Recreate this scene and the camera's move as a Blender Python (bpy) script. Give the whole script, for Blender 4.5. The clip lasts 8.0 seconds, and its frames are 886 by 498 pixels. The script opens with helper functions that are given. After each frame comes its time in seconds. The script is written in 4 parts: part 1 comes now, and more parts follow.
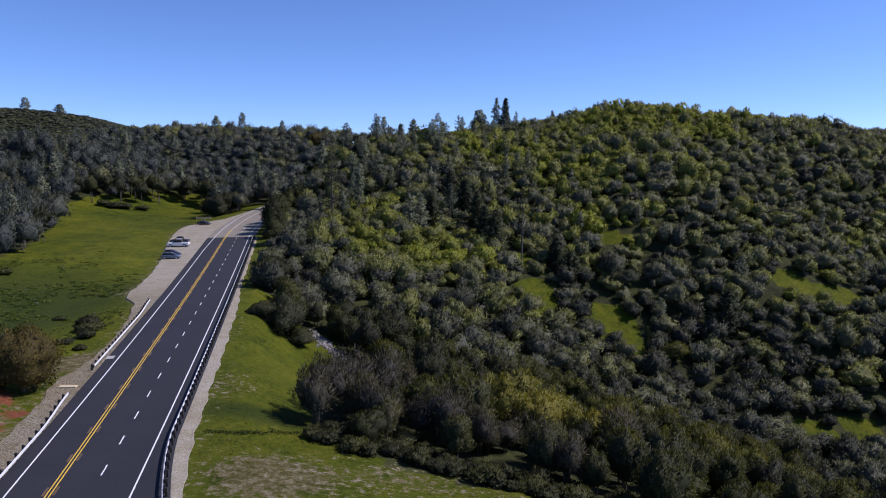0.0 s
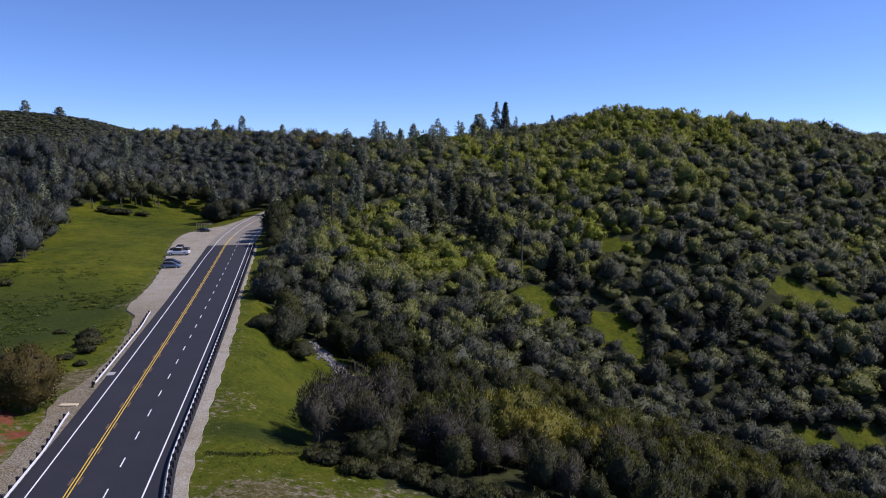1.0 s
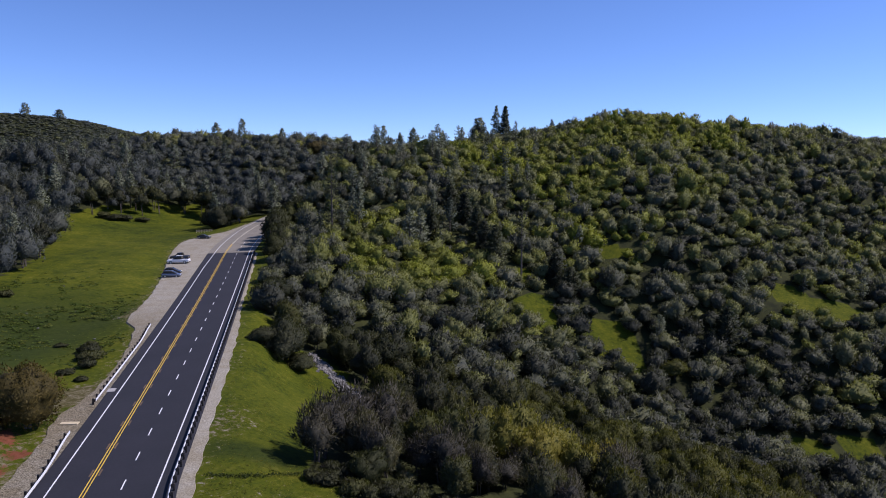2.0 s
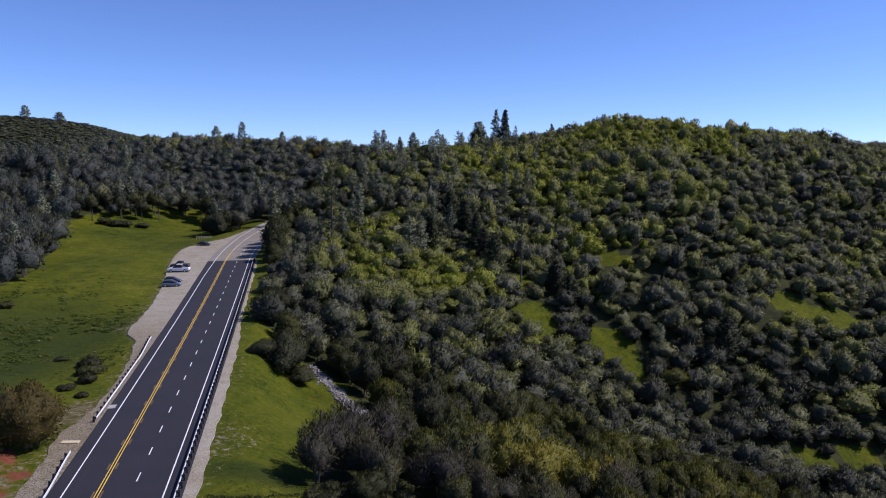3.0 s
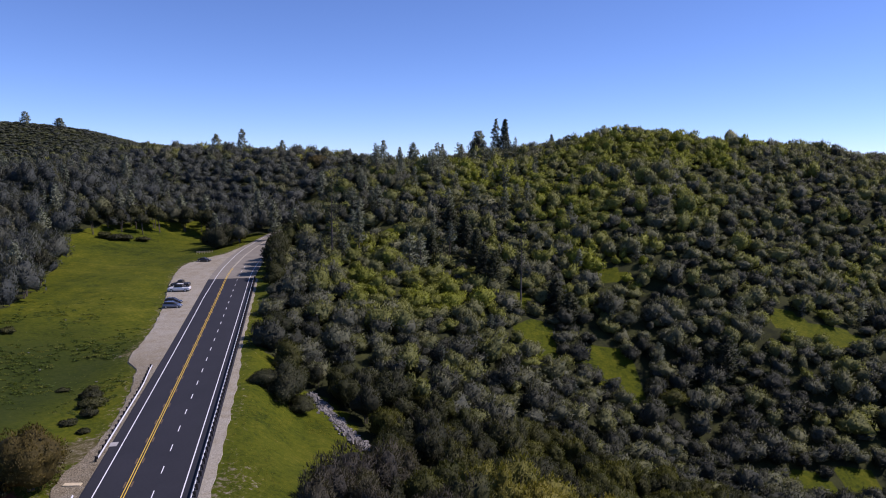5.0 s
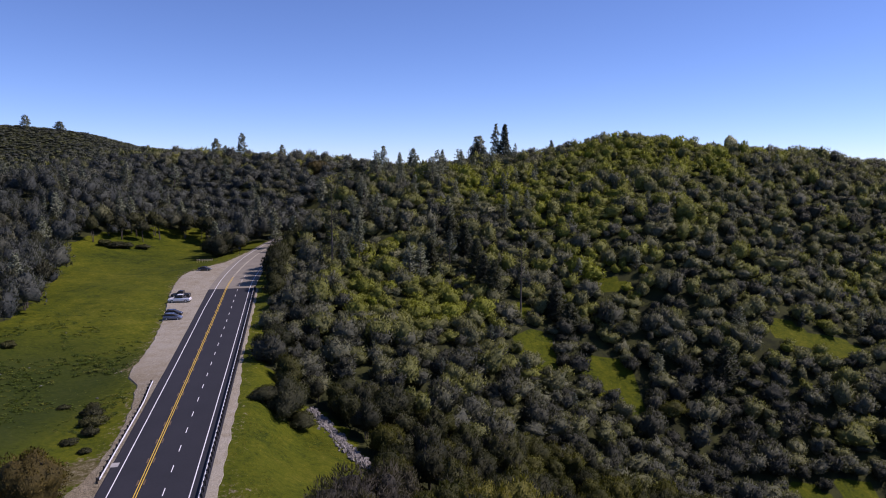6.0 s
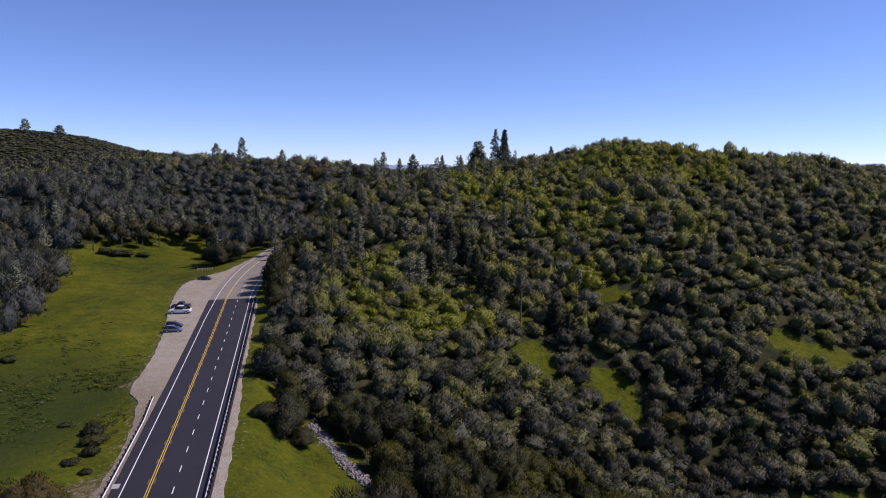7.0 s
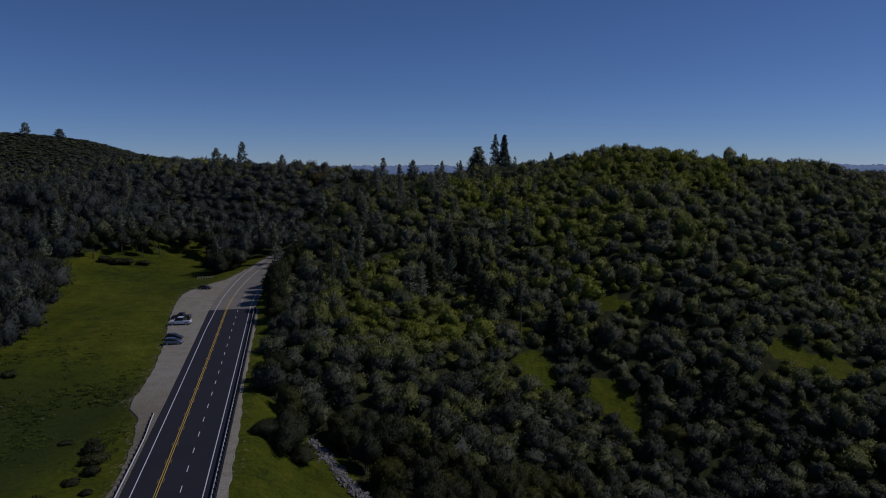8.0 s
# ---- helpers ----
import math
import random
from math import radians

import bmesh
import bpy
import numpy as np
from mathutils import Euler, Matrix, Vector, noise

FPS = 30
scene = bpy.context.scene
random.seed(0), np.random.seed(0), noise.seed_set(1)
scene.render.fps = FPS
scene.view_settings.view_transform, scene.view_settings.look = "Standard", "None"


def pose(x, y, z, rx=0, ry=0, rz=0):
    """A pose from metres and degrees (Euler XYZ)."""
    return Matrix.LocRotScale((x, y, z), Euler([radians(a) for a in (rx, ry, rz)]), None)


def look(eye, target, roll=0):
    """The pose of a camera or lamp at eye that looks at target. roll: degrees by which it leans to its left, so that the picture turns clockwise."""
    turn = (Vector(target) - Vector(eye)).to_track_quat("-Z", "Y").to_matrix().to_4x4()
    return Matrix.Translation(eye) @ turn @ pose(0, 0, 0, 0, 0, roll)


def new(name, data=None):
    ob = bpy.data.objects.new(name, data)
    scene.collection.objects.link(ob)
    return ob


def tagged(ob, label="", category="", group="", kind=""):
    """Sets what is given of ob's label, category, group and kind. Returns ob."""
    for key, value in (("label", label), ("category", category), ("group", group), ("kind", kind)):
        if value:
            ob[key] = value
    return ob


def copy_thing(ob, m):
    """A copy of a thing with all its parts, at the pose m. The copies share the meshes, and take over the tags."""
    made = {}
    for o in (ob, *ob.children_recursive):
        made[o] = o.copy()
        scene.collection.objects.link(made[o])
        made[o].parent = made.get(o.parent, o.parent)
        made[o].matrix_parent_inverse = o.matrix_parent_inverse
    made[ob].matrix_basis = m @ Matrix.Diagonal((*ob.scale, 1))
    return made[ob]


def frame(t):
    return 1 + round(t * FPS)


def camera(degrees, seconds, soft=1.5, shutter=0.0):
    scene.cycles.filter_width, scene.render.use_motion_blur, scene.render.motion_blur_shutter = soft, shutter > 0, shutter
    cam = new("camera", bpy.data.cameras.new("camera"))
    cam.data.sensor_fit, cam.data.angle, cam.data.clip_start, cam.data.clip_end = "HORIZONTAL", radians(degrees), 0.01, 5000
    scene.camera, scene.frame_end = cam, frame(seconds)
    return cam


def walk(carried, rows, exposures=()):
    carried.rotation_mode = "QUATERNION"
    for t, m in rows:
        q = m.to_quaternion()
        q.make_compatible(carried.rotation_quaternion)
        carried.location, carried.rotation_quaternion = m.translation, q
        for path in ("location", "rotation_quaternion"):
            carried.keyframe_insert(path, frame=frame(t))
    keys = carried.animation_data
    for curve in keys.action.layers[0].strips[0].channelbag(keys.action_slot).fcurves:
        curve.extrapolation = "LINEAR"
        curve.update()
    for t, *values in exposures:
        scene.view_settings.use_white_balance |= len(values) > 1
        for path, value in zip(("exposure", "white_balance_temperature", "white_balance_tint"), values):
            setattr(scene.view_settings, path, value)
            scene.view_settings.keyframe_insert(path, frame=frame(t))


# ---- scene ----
cam = camera(63.0, 8.0, 1.0)
# A drone rising straight up beside the road: seconds, x, y, z, and the turn in degrees
ROWS = [
    (0.0, 0.000, 0.000, 29.500, 83.578, 0.000, 0.000),
    (0.5, 0.003, 0.025, 30.715, 83.579, 0.001, -0.003),
    (1.0, 0.005, 0.050, 31.945, 83.580, 0.005, -0.007),
    (1.5, 0.010, 0.068, 33.185, 83.577, 0.008, -0.013),
    (3.0, 0.018, 0.150, 36.970, 83.555, 0.013, -0.027),
    (3.5, 0.012, 0.185, 38.310, 83.551, 0.014, -0.030),
    (4.0, 0.002, 0.222, 39.720, 83.549, 0.012, -0.034),
    (4.5, -0.010, 0.258, 41.200, 83.547, 0.011, -0.039),
    (6.0, -0.065, 0.330, 45.935, 83.550, 0.019, -0.056),
    (6.5, -0.072, 0.345, 47.550, 83.557, 0.027, -0.062),
    (7.0, -0.064, 0.390, 49.195, 83.563, 0.039, -0.066),
    (7.5, -0.052, 0.465, 50.850, 83.563, 0.055, -0.071),
    (8.0, -0.043, 0.560, 52.500, 83.558, 0.072, -0.074),
]
EXPOSURE = [(0.0, 0.02, 6050, 26), (3.5, 0.0, 6090, 28), (4.7, 0.0, 6170, 30), (6.0, -0.06, 6390, 33), (7.5, -0.14, 6440, 34), (7.6, -0.26, 6390, 32), (7.8, -0.91, 6140, 29), (8.0, -1.66, 5860, 22)]
walk(cam, [(t, pose(x, y, z, rx, ry, rz)) for t, x, y, z, rx, ry, rz in ROWS], EXPOSURE)

# ---- sky and sun ----
SUN_HEIGHT, SUN_WAY = 47.0, 82.0  # degrees above the horizon; clockwise from straight ahead
sky_world = bpy.data.worlds.new("sky")
scene.world = sky_world
sky_world.use_nodes = True
wn = sky_world.node_tree
wn.nodes.clear()
sky = wn.nodes.new("ShaderNodeTexSky")
sky.sky_type = "NISHITA"
sky.sun_disc = False
sky.sun_elevation, sky.sun_rotation = radians(SUN_HEIGHT), radians(SUN_WAY)
sky.altitude, sky.air_density, sky.dust_density, sky.ozone_density = 2600.0, 0.85, 0.0, 8.5
back = wn.nodes.new("ShaderNodeBackground")
back.inputs[1].default_value = 0.15
wout = wn.nodes.new("ShaderNodeOutputWorld")
wn.links.new(sky.outputs[0], back.inputs[0])
wn.links.new(back.outputs[0], wout.inputs[0])
sun = new("sun", bpy.data.lights.new("sun", "SUN"))
sun.data.energy, sun.data.angle, sun.data.color = 4.8, radians(0.53), (1.0, 0.95, 0.86)
sun_from = Vector((math.sin(radians(SUN_WAY)) * math.cos(radians(SUN_HEIGHT)), math.cos(radians(SUN_WAY)) * math.cos(radians(SUN_HEIGHT)), math.sin(radians(SUN_HEIGHT))))
sun.matrix_world = look(sun_from * 300, (0, 0, 0))


# ---- materials ----
def material(name, rough=0.8, metal=0.0):
    m = bpy.data.materials.new(name)
    m.use_nodes = True
    nt = m.node_tree
    b = nt.nodes["Principled BSDF"]
    b.inputs["Roughness"].default_value, b.inputs["Metallic"].default_value = rough, metal
    return m, nt, b


def node(nt, kind, **values):
    n = nt.nodes.new(kind)
    for k, v in values.items():
        n.inputs[k.replace("_", " ")].default_value = v
    return n


def noise_tex(nt, scale, detail=4.0, rough=0.6, coords="Object"):
    c = nt.nodes.new("ShaderNodeTexCoord")
    n = node(nt, "ShaderNodeTexNoise", Scale=scale, Detail=detail, Roughness=rough)
    nt.links.new(c.outputs[coords], n.inputs["Vector"])
    return n.outputs["Fac"]


def ramp(nt, source, stops):
    r = nt.nodes.new("ShaderNodeValToRGB")
    while len(r.color_ramp.elements) < len(stops):
        r.color_ramp.elements.new(0.5)
    for e, (p, col) in zip(r.color_ramp.elements, stops):
        e.position, e.color = p, (*col, 1.0)
    nt.links.new(source, r.inputs[0])
    return r.outputs[0]


def mix(nt, fac, a, b, kind="MIX"):
    n = nt.nodes.new("ShaderNodeMix")
    n.data_type, n.blend_type = "RGBA", kind
    for sock, val in ((n.inputs[0], fac), (n.inputs[6], a), (n.inputs[7], b)):
        if isinstance(val, (int, float)):
            sock.default_value = val
        elif isinstance(val, tuple):
            sock.default_value = (*val, 1.0)
        else:
            nt.links.new(val, sock)
    return n.outputs[2]


def maths(nt, op, a, b):
    n = nt.nodes.new("ShaderNodeMath")
    n.operation = op
    for sock, val in zip(n.inputs, (a, b)):
        if isinstance(val, (int, float)):
            sock.default_value = val
        else:
            nt.links.new(val, sock)
    return n.outputs[0]


def bump(nt, b, source, strength, distance):
    n = node(nt, "ShaderNodeBump", Strength=strength, Distance=distance)
    nt.links.new(source, n.inputs["Height"])
    nt.links.new(n.outputs[0], b.inputs["Normal"])


def grainy(name, dark, light, scale, rough=0.85, relief=0.02, metal=0.0, coarse=0.15):
    """A surface with fine grain and broad blotches between two colours."""
    m, nt, b = material(name, rough, metal)
    fine, broad = noise_tex(nt, scale, 6.0, 0.7), noise_tex(nt, scale * coarse, 3.0)
    both = maths(nt, "ADD", maths(nt, "MULTIPLY", fine, 0.6), maths(nt, "MULTIPLY", broad, 0.4))
    nt.links.new(ramp(nt, both, [(0.36, dark), (0.64, light)]), b.inputs["Base Color"])
    if relief:
        bump(nt, b, fine, 0.6, relief)
    return m


def foliage(name, stops, tinted=False, through_light=0.32):
    """Leaves: a hue for each plant, and a small change from leaf to leaf."""
    m, nt, b = material(name, 0.62)
    if tinted:
        a = nt.nodes.new("ShaderNodeAttribute")
        a.attribute_name = "tint"
        plant = a.outputs["Fac"]
    else:
        plant = nt.nodes.new("ShaderNodeObjectInfo").outputs["Random"]
    leaf = nt.nodes.new("ShaderNodeNewGeometry").outputs["Random Per Island"]
    hue = ramp(nt, plant, stops)
    shade = ramp(nt, leaf, [(0.0, (0.80, 0.81, 0.83)), (1.0, (1.2, 1.17, 1.04))])
    col = mix(nt, 1.0, hue, shade, "MULTIPLY")
    lumps = node(nt, "ShaderNodeTexNoise", Scale=1.5, Detail=5.0, Roughness=0.7)
    nt.links.new(nt.nodes.new("ShaderNodeNewGeometry").outputs["Position"], lumps.inputs["Vector"])
    col = mix(nt, 1.0, col, ramp(nt, lumps.outputs["Fac"], [(0.34, (0.76, 0.77, 0.8)), (0.5, (1.0, 1.0, 1.0)), (0.68, (1.26, 1.25, 1.16))]), "MULTIPLY")
    bump(nt, b, lumps.outputs["Fac"], 0.5, 0.35)
    nt.links.new(col, b.inputs["Base Color"])
    b.inputs["Specular IOR Level"].default_value = 0.15
    t = nt.nodes.new("ShaderNodeBsdfTranslucent")
    nt.links.new(mix(nt, 1.0, col, (1.2, 1.25, 0.75), "MULTIPLY"), t.inputs[0])
    s = node(nt, "ShaderNodeMixShader", Fac=through_light)
    nt.links.new(b.outputs[0], s.inputs[1])
    nt.links.new(t.outputs[0], s.inputs[2])
    nt.links.new(s.outputs[0], nt.nodes["Material Output"].inputs[0])
    return m


OAK = [(0, (0.023, 0.027, 0.012)), (0.4, (0.034, 0.039, 0.014)), (0.75, (0.051, 0.054, 0.013)), (1, (0.073, 0.076, 0.013))]
SCRUB = [(0.0, (0.050, 0.055, 0.042)), (0.18, (0.108, 0.116, 0.086)), (0.4, (0.138, 0.146, 0.074)), (0.68, (0.162, 0.178, 0.040)), (1.0, (0.185, 0.208, 0.024))]
GREY = [(0, (0.037, 0.040, 0.024)), (0.5, (0.049, 0.054, 0.028)), (1, (0.069, 0.073, 0.028))]
leaf_scrub = foliage("scrub_leaves", SCRUB, True)
leaf_oak = foliage("oak_leaves", OAK)
leaf_olive = foliage("olive_leaves", [(0, (0.045, 0.052, 0.015)), (0.6, (0.065, 0.070, 0.017)), (1, (0.091, 0.092, 0.017))])
leaf_dusk = foliage("budding_twigs", [(0.0, (0.050, 0.047, 0.040)), (0.6, (0.066, 0.063, 0.048)), (1.0, (0.095, 0.094, 0.052))])
leaf_straw = foliage("straw_leaves", [(0.0, (0.176, 0.176, 0.080)), (1.0, (0.272, 0.256, 0.136))])
leaf_live = foliage("live_oak_leaves", [(0.0, (0.040, 0.048, 0.034)), (1.0, (0.062, 0.072, 0.044))])
leaf_gold = foliage("golden_leaves", [(0, (0.111, 0.112, 0.024)), (0.5, (0.134, 0.132, 0.027)), (1, (0.166, 0.148, 0.027))])
leaf_pale = foliage("pale_oak_leaves", [(0.0, (0.30, 0.31, 0.20)), (1.0, (0.36, 0.37, 0.24))])
leaf_grey = foliage("willow_leaves", GREY)
leaf_rust = foliage("budding_leaves", [(0, (0.083, 0.066, 0.020)), (1, (0.100, 0.076, 0.020))])
leaf_pine = foliage("pine_needles", [(0.0, (0.055, 0.072, 0.058)), (1.0, (0.09, 0.112, 0.09))], through_light=0.15)
leaf_grey_pine = foliage("grey_pine_needles", [(0.0, (0.132, 0.155, 0.117)), (1.0, (0.196, 0.218, 0.161))], through_light=0.2)
bark = grainy("bark", (0.05, 0.04, 0.032), (0.13, 0.11, 0.09), 6.0, 0.9, 0.02)
asphalt = grainy("new_asphalt", (0.009, 0.010, 0.015), (0.017, 0.017, 0.024), 3.0, 0.9, 0.004, coarse=0.05)
old_asphalt = grainy("worn_asphalt", (0.165, 0.150, 0.122), (0.245, 0.226, 0.188), 2.0, 0.85, 0.004, coarse=0.1)

old_asphalt.node_tree.nodes["Principled BSDF"].inputs["Specular IOR Level"].default_value = 0.15


def gravel_material(name, pale_from=None):
    """Crushed stone with brown dirt worked into it; paler beyond a given place along the road."""
    m, nt, b = material(name, 0.95)
    fine, mid, broad = noise_tex(nt, 5.0, 6.0, 0.8), noise_tex(nt, 0.4, 5.0, 0.65), noise_tex(nt, 0.09, 3.0)
    stones_ = ramp(nt, fine, [(0.41, (0.083, 0.071, 0.049)), (0.5, (0.185, 0.162, 0.117)), (0.59, (0.332, 0.299, 0.224))])
    pale = ramp(nt, fine, [(0.36, (0.18, 0.162, 0.128)), (0.5, (0.282, 0.26, 0.206)), (0.64, (0.42, 0.392, 0.322))])
    col = stones_
    if pale_from is not None:
        c = nt.nodes.new("ShaderNodeTexCoord")
        xyz = nt.nodes.new("ShaderNodeSeparateXYZ")
        nt.links.new(c.outputs["Object"], xyz.inputs[0])
        along = maths(nt, "ADD", xyz.outputs[1], maths(nt, "MULTIPLY", maths(nt, "SUBTRACT", mid, 0.5), 26.0))
        k = nt.nodes.new("ShaderNodeMapRange")
        k.inputs[1].default_value, k.inputs[2].default_value = pale_from, pale_from + 34.0
        nt.links.new(along, k.inputs[0])
        col = mix(nt, k.outputs[0], stones_, pale)
    dirt = ramp(nt, maths(nt, "ADD", maths(nt, "MULTIPLY", mid, 0.65), maths(nt, "MULTIPLY", broad, 0.35)), [(0.44, (1.0, 1.0, 1.0)), (0.56, (0.74, 0.67, 0.53)), (0.68, (0.56, 0.47, 0.32))])
    col = mix(nt, 0.5, col, dirt, "MULTIPLY")
    nt.links.new(col, b.inputs["Base Color"])
    b.inputs["Specular IOR Level"].default_value = 0.12
    bump(nt, b, fine, 0.7, 0.04)
    return m


gravel = gravel_material("shoulder_gravel", -400.0)
pale_gravel = gravel_material("pullout_gravel", 128.0)
white_paint = grainy("white_road_paint", (0.627, 0.627, 0.627), (0.779, 0.779, 0.779), 5.0, 0.6, 0.0)
yellow_paint = grainy("yellow_road_paint", (0.60, 0.38, 0.03), (0.72, 0.47, 0.05), 5.0, 0.6, 0.0)
worn_paint = grainy("worn_road_paint", (0.42, 0.39, 0.30), (0.58, 0.54, 0.42), 3.0, 0.7, 0.0)
rumble_paint = grainy("rumble_bar", (0.095, 0.062, 0.034), (0.14, 0.09, 0.045), 5.0, 0.7, 0.0)
steel = grainy("galvanised_steel", (0.58, 0.59, 0.60), (0.74, 0.75, 0.76), 4.0, 0.5, 0.0, 0.25)
timber = grainy("treated_timber", (0.016, 0.014, 0.012), (0.036, 0.031, 0.027), 9.0, 0.9, 0.01)
pale_patch = grainy("pale_patch", (0.26, 0.25, 0.24), (0.38, 0.37, 0.36), 3.0, 0.9, 0.0)
concrete = grainy("concrete", (0.46, 0.38, 0.24), (0.60, 0.51, 0.34), 4.0, 0.9, 0.01)
stone = grainy("riprap_stone", (0.082, 0.078, 0.070), (0.246, 0.234, 0.221), 1.2, 0.9, 0.05, coarse=0.5)


def ground_material():
    m, nt, b = material("grassland", 0.95)
    b.inputs["Specular IOR Level"].default_value = 0.1
    fine, mid, broad = noise_tex(nt, 1.1, 8.0, 0.75), noise_tex(nt, 0.22, 6.0, 0.7), noise_tex(nt, 0.035, 5.0)
    sum_ = maths(nt, "ADD", maths(nt, "MULTIPLY", fine, 0.4), maths(nt, "MULTIPLY", mid, 0.35))
    sum_ = maths(nt, "ADD", sum_, maths(nt, "MULTIPLY", broad, 0.25))
    grass = ramp(nt, sum_, [(0.40, (0.020, 0.033, 0.003)), (0.48, (0.053, 0.066, 0.003)), (0.54, (0.076, 0.085, 0.004)), (0.59, (0.108, 0.108, 0.008)), (0.70, (0.18, 0.165, 0.035))])
    litter = ramp(nt, mid, [(0.35, (0.018, 0.021, 0.010)), (0.6, (0.040, 0.045, 0.014))])
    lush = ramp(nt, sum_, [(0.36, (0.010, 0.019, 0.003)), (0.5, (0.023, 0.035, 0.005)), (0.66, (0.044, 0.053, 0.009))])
    soil = ramp(nt, fine, [(0.3, (0.045, 0.043, 0.010)), (0.48, (0.072, 0.062, 0.022)), (0.57, (0.13, 0.112, 0.062)), (0.7, (0.25, 0.23, 0.175))])
    red = ramp(nt, fine, [(0.3, (0.098, 0.030, 0.015)), (0.7, (0.180, 0.064, 0.034))])
    col = grass
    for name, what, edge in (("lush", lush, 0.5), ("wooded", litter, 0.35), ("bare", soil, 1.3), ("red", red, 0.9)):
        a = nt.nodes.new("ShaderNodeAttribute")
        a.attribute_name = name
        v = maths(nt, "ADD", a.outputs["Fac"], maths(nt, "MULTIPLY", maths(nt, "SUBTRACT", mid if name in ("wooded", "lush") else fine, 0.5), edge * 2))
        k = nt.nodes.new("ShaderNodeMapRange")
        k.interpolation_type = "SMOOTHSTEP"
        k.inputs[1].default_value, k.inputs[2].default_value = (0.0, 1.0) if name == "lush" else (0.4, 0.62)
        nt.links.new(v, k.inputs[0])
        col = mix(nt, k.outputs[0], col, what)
    nt.links.new(col, b.inputs["Base Color"])
    bump(nt, b, sum_, 0.5, 0.3)
    return m


grassland = ground_material()

# ---- the lie of the land ----
# Rolling ground: swells and hollows as (x, y, breadth, height)
SWELLS = [
    (25, 740, 210, 29.2), (85, 128, 65, -36.8), (-452, 708, 95, 58.1), (150, 388, 65, 40.9), (18, 350, 45, 18.1),
    (-272, 648, 65, 21.8), (312, 420, 65, 32.1), (40, 80, 30, 5.1), (130, 810, 140, -18.0), (340, -30, 140, -34.4),
    (-430, 390, 140, 37.5), (-110, 225, 65, -3.1), (-50, 418, 45, 10.2), (85, 380, 30, 11.5), (-175, 485, 65, 22.1),
    (-50, 5, 30, -6.9), (25, 425, 30, 10.5), (-20, 290, 30, 4.9), (85, 290, 30, 9.7), (160, 245, 30, -11.9),
    (25, 230, 30, -2.5), (248, 128, 65, -29.6),
]
SPURS = [
    (-305, 842, 65, 21.0), (-72, 802, 95, -7.2), (-95, 320, 30, -5.5), (-80, 125, 30, -3.1), (85, -100, 65, -13.7),
    (-185, 335, 30, 15.1), (-140, 395, 30, -1.2), (115, 80, 30, 5.5), (-338, 712, 65, 12.8), (-208, 582, 65, 17.7),
    (-78, 485, 65, 14.6), (85, 518, 65, 16.1), (145, 425, 30, -7.0), (-468, 485, 65, 16.8), (378, 290, 65, 10.4),
    (-272, 225, 65, 10.6), (55, 185, 30, -8.2), (-155, 125, 30, 7.7), (130, 155, 30, -15.1), (-5, 140, 30, -4.0),
    (-35, 320, 30, 14.7), (-50, 230, 30, 2.9),
    (-175, 530, 50, -5.5), (-450, 730, 90, 4.0), (-400, 722, 55, 3.4), (-475, 722, 55, 2.6), (-335, 705, 36, 3.6), (152, 392, 22, -4.0),
]


def road_x(y):
    y = np.asarray(y, float)
    s = np.maximum(y - 222.0, 0.0)
    return -35.4 - 0.2015 * (y - 61.7) + 0.0017 * s * s


def road_z(y):
    y = np.asarray(y, float) - 82.0
    return 0.9 + 0.0335 * y + 0.00009 * y * y


def smooth(a, b, v):
    k = np.clip((np.asarray(v, float) - a) / (b - a), 0.0, 1.0)
    return k * k * (3 - 2 * k)


LEFT_EDGE = [(-80, 8.9), (89, 8.9), (93, 9.5), (97, 9.5), (101, 8.4), (106, 7.5), (113, 7.2), (121, 7.1), (132, 8.1), (142, 9.3), (147, 11.9), (152, 12.4), (162, 12.1), (171, 11.9), (181, 12.3), (197, 13.5), (213, 15.1), (230, 16.9), (247, 18.0), (254, 17.4), (262, 14.4), (272, 8.6), (282, 6.6), (300, 5.6)]


def left_width(y):
    """Half width of the levelled strip on the meadow side, with the gravel pullout."""
    return np.interp(np.asarray(y, float), *zip(*LEFT_EDGE))


def right_flare(y):
    return 0.02 * np.maximum(74.0 - np.asarray(y, float), 0.0) ** 1.6


def natural(x, y):
    h = np.full(np.broadcast(x, y).shape, 8.0)
    for cx, cy, s, a in SWELLS + SPURS:
        h = h + a * np.exp(-((x - cx) ** 2 + (y - cy) ** 2) / (2.0 * s * s))
    return h


def height(x, y):
    x, y = np.asarray(x, float), np.asarray(y, float)
    h = natural(x, y)
    yy = np.clip(y, -80, 360)
    o = (x - road_x(yy)) * 0.98
    lw, rw = left_width(yy) + 0.9, 12.0 + right_flare(np.maximum(yy, 50))
    out = np.maximum(np.maximum(-lw - o, o - rw), 0.0) + 0.6 * np.maximum(np.abs(y - 140) - 220, 0)
    k = 1.0 - smooth(0.0, 11.0, out)
    level = road_z(yy) + 0.012 * np.clip(o, -12, 12) - 0.2
    return h + (level - h) * k



def inside(poly, x, y):
    """Which of the points lie in the polygon."""
    x, y = np.asarray(x, float), np.asarray(y, float)
    hit = np.zeros(np.broadcast(x, y).shape, bool)
    for (x0, y0), (x1, y1) in zip(poly, poly[1:] + poly[:1]):
        cross = (y0 > y) != (y1 > y)
        hit ^= cross & (x < (x1 - x0) * (y - y0) / ((y1 - y0) if y1 != y0 else 1e-9) + x0)
    return hit


